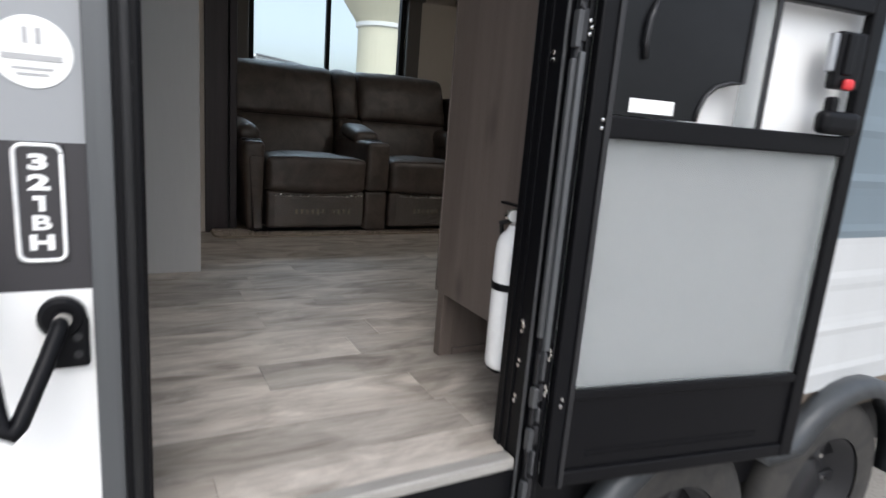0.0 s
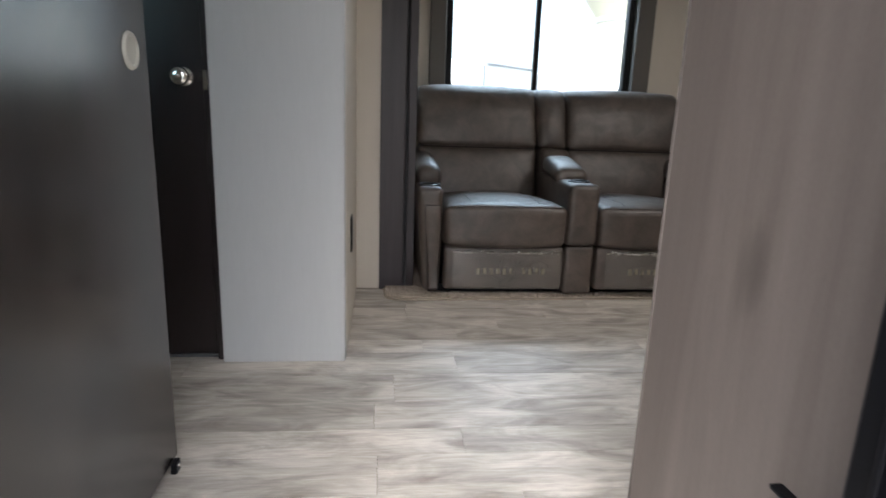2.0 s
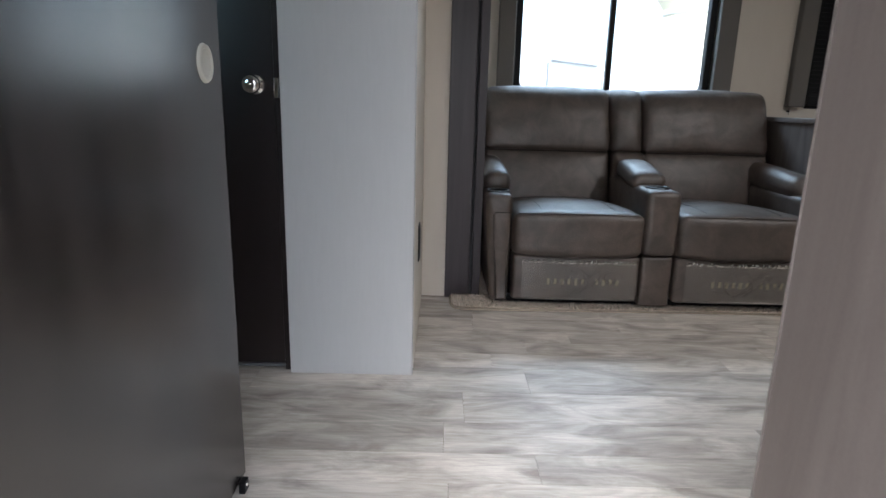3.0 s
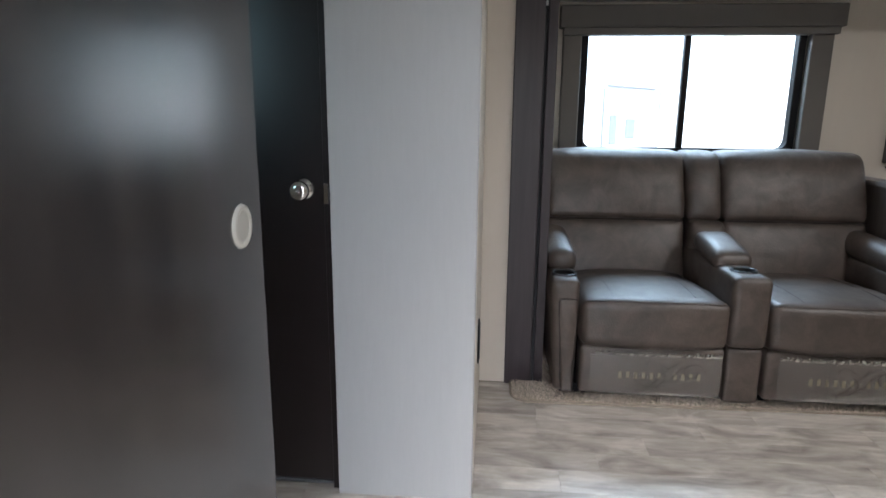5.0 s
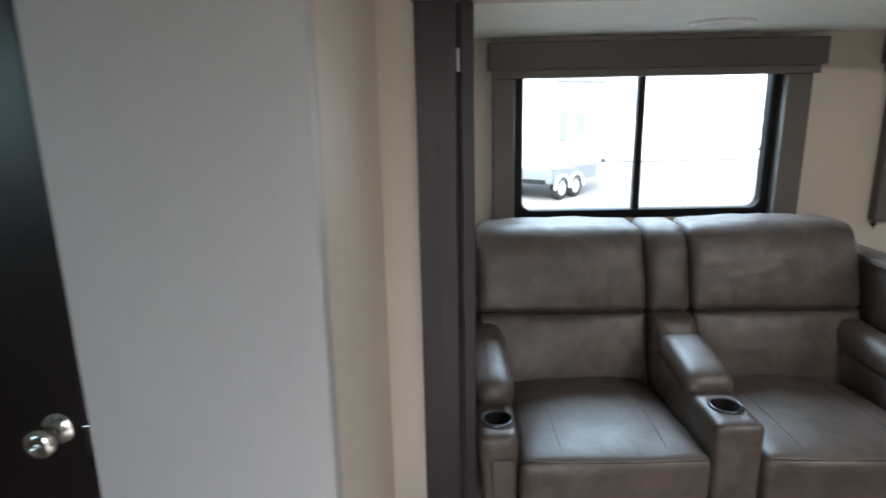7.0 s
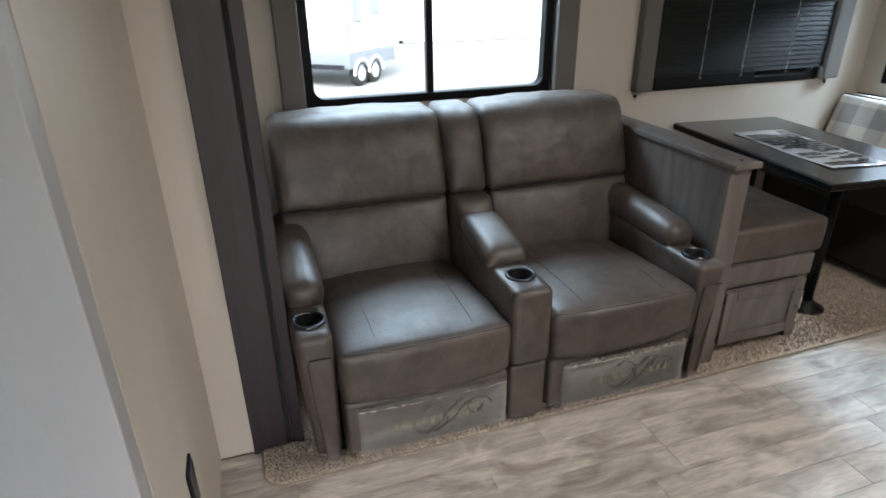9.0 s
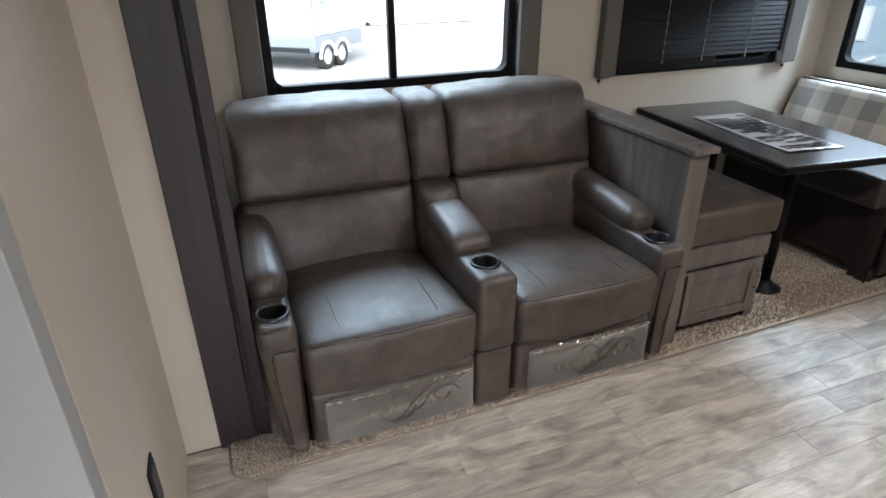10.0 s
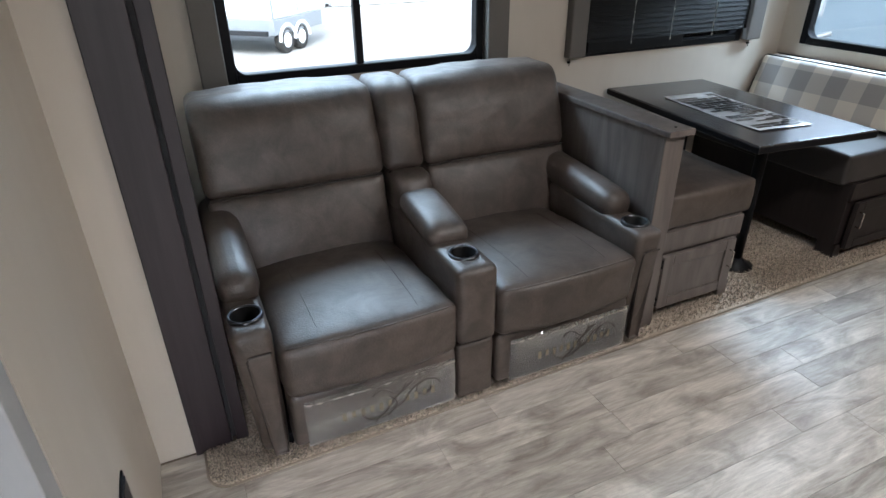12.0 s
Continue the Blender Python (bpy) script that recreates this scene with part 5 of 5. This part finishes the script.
# ---- wheels and fenders of this trailer ----
def wheel(name, centre, r, w, axis_m, label, group):
    wh = thing(name, Matrix.Translation(centre) @ axis_m, label, "wheel", group)
    local("tyre", spun([(r * 0.62, w / 2), (r * 0.72, w * 0.52), (r * 0.93, w * 0.50), (r, w * 0.38), (r, w * 0.1), (r * 0.975, w * 0.09), (r * 0.975, -w * 0.09), (r, -w * 0.1), (r, -w * 0.38), (r * 0.93, -w * 0.50), (r * 0.90, -w * 0.47), (r * 0.87, -w * 0.52), (r * 0.72, -w * 0.54), (r * 0.62, -w / 2), (r * 0.60, 0)], (0, 0, 0), "y", 40), M_TYRE, wh, smooth=True)
    rim = local("rim", spun([(0, w * 0.20), (r * 0.22, w * 0.24), (r * 0.28, w * 0.16), (r * 0.52, w * 0.12), (r * 0.60, w * 0.46), (r * 0.63, w * 0.47), (r * 0.63, -w * 0.4), (0, -w * 0.4)], (0, 0, 0), "y", 32), M_STEEL, wh, "dark steel rim", True)
    for k in range(6):
        a = k * math.pi / 3
        local("lug_nut", spun([(0, 0), (0.012, 0), (0.010, 0.02), (0, 0.02)], (r * 0.36 * math.cos(a), -w * 0.145, r * 0.36 * math.sin(a)), "y", 8), M_CHROME, rim)
        a += math.pi / 6
        local("spoke", bx(-0.022, 0.022, -w * 0.2, -w * 0.1, r * 0.30, r * 0.60, 0.006), M_STEEL, rim).matrix_basis = Matrix.Rotation(a, 4, "Y")
    return wh


for _x in (1.25, 2.00):
    wheel("trailer_wheel", (_x, OUT + 0.10, GROUND + 0.345), 0.345, 0.21, Matrix(), "black trailer tyre on a dark spoked rim", "wheels under the coach")


def fender():
    f = thing("fender", (1.62, OUT, -0.1), "grey moulded double wheel fender skirt", "fender")
    bm = bmesh.new()
    outer, inner = [], []
    for cx, a0, a1 in ((1.25, 180, 40), (2.00, 140, 0)):
        for k in range(13):
            a = radians(a0 + (a1 - a0) * k / 12)
            outer.append((cx + 0.435 * math.cos(a), -0.42 + 0.43 * math.sin(a)))
            inner.append((cx + 0.375 * math.cos(a), -0.42 + 0.375 * math.sin(a)))
    layers = [(outer, OUT - 0.004), (outer, OUT - 0.055), (inner, OUT - 0.070), (inner, OUT + 0.02)]
    rows = [[bm.verts.new((x, y, z)) for x, z in pts] for pts, y in layers]
    for a, b in zip(rows, rows[1:] + rows[:1]):
        for k in range(len(a) - 1):
            bm.faces.new((a[k], a[k + 1], b[k + 1], b[k]))
    part("skirt", bm, M_FENDER, f, smooth=True)
    part("well", bx(0.80, 2.44, OUT + 0.30, OUT + 0.33, -0.6, -0.025), M_BLACK, f, "black wheel well")
    part("well", bx(0.80, 2.44, OUT + 0.01, OUT + 0.30, -0.05, -0.03), M_BLACK, f, "black wheel well")
    part("axle", tube([(1.25, OUT + 0.12, GROUND + 0.345), (1.25, OUT + 0.9, GROUND + 0.345)], 0.04, 10), M_BLACK, f)
    part("axle", tube([(2.00, OUT + 0.12, GROUND + 0.345), (2.00, OUT + 0.9, GROUND + 0.345)], 0.04, 10), M_BLACK, f)


fender()
structure("skirt_side", merge(bx(DOOR_R + 0.03, 0.86, OUT - 0.002, OUT + 0.02, -0.30, -0.021), bx(2.42, WX1, OUT - 0.002, OUT + 0.02, -0.24, -0.021)), M_BLACK, "black lower skirt of the coach")


# ---- across the lot, seen through the windows ----
def lot_trailer(at, length, width, height, label, wheel_x=None, awning=True, openings=None, band=None, zb=0.42, skin=None):
    wheel_x = length * 0.62 if wheel_x is None else wheel_x
    # own axes: x along its side from the rear corner to the hitch, y away, z up from the ground
    t = thing("travel_trailer", at, label, "trailer", "trailers on the lot")
    local("body", bx(0, length, 0, width, zb + 0.30, height, 0.10, 3), skin or M_WHITEPAINT, t)
    local("lower_band", bx(0.01, length - 0.3, -0.006, width + 0.006, zb, zb + 0.32, 0.02), band or M_BAND, t, "lower side band")
    # side window frames and panes are coloured lighter to stand for glare
    for x, w, z0, z1 in openings or ((length * 0.42, 0.42, height * 0.55, height * 0.72), (length * 0.12, 0.30, height * 0.5, height * 0.75)):
        wn = local("window", bx(x, x + w, -0.02, 0.0, z0, z1, 0.01), M_BAND, t, "window with its frame greyed for glare")
        local("pane", bx(x + 0.03, x + w - 0.03, -0.026, -0.021, z0 + 0.03, z1 - 0.03), M_GLAREPANE, wn)
    dr = local("rear_window", bx(-0.02, 0.0, width * 0.3, width * 0.6, height * 0.5, height * 0.72, 0.01), M_BLACK, t, "dark rear window")
    local("pane", bx(-0.026, -0.021, width * 0.33, width * 0.57, height * 0.52, height * 0.70), M_GLAREPANE, dr)
    local("trim_post", bx(-0.012, 0.03, -0.012, 0.03, zb, height * 0.97, 0.006), M_BAND, t)
    if awning or zb > 0.3:
        local("roof_rail", tube([(0.05, -0.03, height - 0.03), (length - 0.1, -0.03, height - 0.03)], 0.03, 6), M_GREYPAINT, t, "grey roof-edge rail")
    local("trim_post", bx(-0.012, 0.03, width - 0.03, width + 0.012, zb, height * 0.97, 0.006), M_GREYPAINT, t)
    if awning:
        local("awning_tube", tube([(0.3, -0.07, height * 0.93), (length - 0.5, -0.07, height * 0.93)], 0.05, 10), M_GREYPAINT, t)
    if awning:
        local("awning_arm", merge(bx(length - 0.62, length - 0.55, -0.10, -0.005, height * 0.4, height * 0.93, 0.01)), M_STEEL, t)
    local("roof_unit", bx(length * 0.45, length * 0.65, width * 0.3, width * 0.7, height, height + 0.22, 0.05), M_WHITEPAINT, t, "white rooftop air conditioner")
    sw = [(length * (0.42 + 0.10 * k / 8) - 0.10 * math.sin(k * 0.4), -0.004, height * (0.30 + 0.022 * k)) for k in range(9)]
    local("graphic", tube(sw, 0.03, 6), M_GREYPAINT, t, "grey swoosh graphic")
    for x in (wheel_x, wheel_x + 0.62):
        tyre = local("wheel", spun([(0.16, 0.09), (0.25, 0.10), (0.27, 0.07), (0.27, -0.07), (0.25, -0.10), (0.16, -0.09)], (x, 0.09, 0.27), "y", 24), M_TYRE, t, smooth=True)
        local("rim", spun([(0, 0.06), (0.08, 0.07), (0.16, 0.095), (0.16, -0.05), (0, -0.05)], (x, 0.09, 0.27), "y", 20), M_PAPERWHITE, tyre, "white rim", True)
        fn = [(x + 0.33 * math.cos(a), 0.27 + 0.33 * math.sin(a)) for a in np.linspace(0, math.pi, 9)]
        local("fender_arch", tube([(p, -0.02, q) for p, q in fn], 0.035, 6), M_PAPERWHITE, t)
    local("tongue", merge(tube([(length - 0.3, 0.3, zb + 0.02), (length + 0.9, width / 2, zb + 0.02)], 0.04, 6), tube([(length - 0.3, width - 0.3, zb + 0.02), (length + 0.9, width / 2, zb + 0.02)], 0.04, 6)), M_BLACK, t, "black A-frame tongue")
    local("jack", merge(tube([(length + 0.75, width / 2, 0.02), (length + 0.75, width / 2, 0.85)], 0.035, 8), bx(length + 0.67, length + 0.83, width / 2 - 0.08, width / 2 + 0.08, 0, 0.02)), M_BLACK, t, "black tongue jack")
    local("bumper", bx(-0.16, -0.08, 0.1, width - 0.1, zb, zb + 0.1, 0.01), M_STEEL, t)
    local("bumper_arm", merge(bx(-0.085, 0.02, 0.25, 0.30, zb + 0.02, zb + 0.08), bx(-0.085, 0.02, width - 0.3, width - 0.25, zb + 0.02, zb + 0.08)), M_STEEL, t)
    return t


lot_trailer(pose(2.80, 15.30, GROUND, 0, 0, 47), 2.4, 4.6, 2.80, "white travel trailer with grey lower band parked on the lot", 0.48, False)
lot_trailer(pose(6.5, 24.5, GROUND, 0, 0, 2), 9.8, 2.3, 3.2, "white travel trailer parked far across the lot", None, False, ((5.3, 0.3, 1.4, 1.6),), M_WHITEPAINT, 0.03)
lot_trailer(pose(6.7, 9.2, GROUND, 0, 0, -57), 5.6, 2.2, 2.4, "slate-grey travel trailer parked beyond the dinette window", skin=M_BLUEGREY)


def water_tower():
    w = thing("water_tower", (24.0, 60.0, GROUND), "cream water tower with a flared top and green tank", "water tower")
    c = (24.0, 60.0, GROUND)
    part("stem", spun([(0, 0), (2.75, 0), (2.7, 10.5), (3.2, 11.3), (5.4, 14.4), (0, 14.4)], c, steps=40), M_CREAMSTONE, w, smooth=False)
    part("moulding", spun([(2.7, 10.3), (2.95, 10.4), (2.95, 10.75), (2.7, 10.9)], c, steps=40), M_PAPERWHITE, w, "white moulding ring")
    part("tank", spun([(0, 14.4), (5.5, 14.4), (5.7, 15.5), (5.5, 18), (3, 19.5), (0, 20)], c, steps=40), M_GREEN, w, "green tank")


water_tower()


# ---- floor planks: rows along x, each plank its own piece ----
def planks():
    rows = [OUT + 0.024, 0.845, 1.00, 1.18, 1.345, 1.49, 1.645, 1.808, 1.937, 2.095, 2.285, 2.470, 2.595, 2.712, 2.832, 2.970, 3.10, 3.262]
    first = {1.808: 0.565, 2.095: 0.382, 2.285: 0.605, 2.470: 0.497, 2.595: 1.56, 2.712: 1.69, 2.832: 1.066, 1.937: 0.32}
    rng = random.Random(21)
    shared = {}
    for y0, y1 in zip(rows, rows[1:]):
        x = WX0 + 0.004
        cuts = [x]
        if y0 in first:
            j = first[y0]
            step = 0.62 if y0 == 2.832 else rng.choice((0.86, 0.92, 1.0))
            k = math.ceil((x + 0.15 - j) / step)
            cuts += [j + step * m for m in range(k, k + 9) if j + step * m < WX1 - 0.15]
        else:
            c = x + rng.uniform(0.25, 0.9)
            while c < WX1 - 0.2:
                cuts.append(c)
                c += rng.choice((0.72, 0.86, 0.95))
        cuts.append(WX1 - 0.004)
        for a, b in zip(cuts, cuts[1:]):
            key = (round(b - a, 3), round(y1 - y0, 3))
            if key not in shared:
                hx, hy = (b - a) / 2 - 0.0006, (y1 - y0) / 2 - 0.0006
                shared[key] = mesh_of("plank", bx(-hx, hx, -hy, hy, -0.004, 0.0, 0.0004, 1), M_PLANK)
            ob = new("plank", shared[key])
            ob.parent = floor_ob
            ob.matrix_basis = Matrix.Translation(((a + b) / 2, (y0 + y1) / 2, 0.0))


planks()
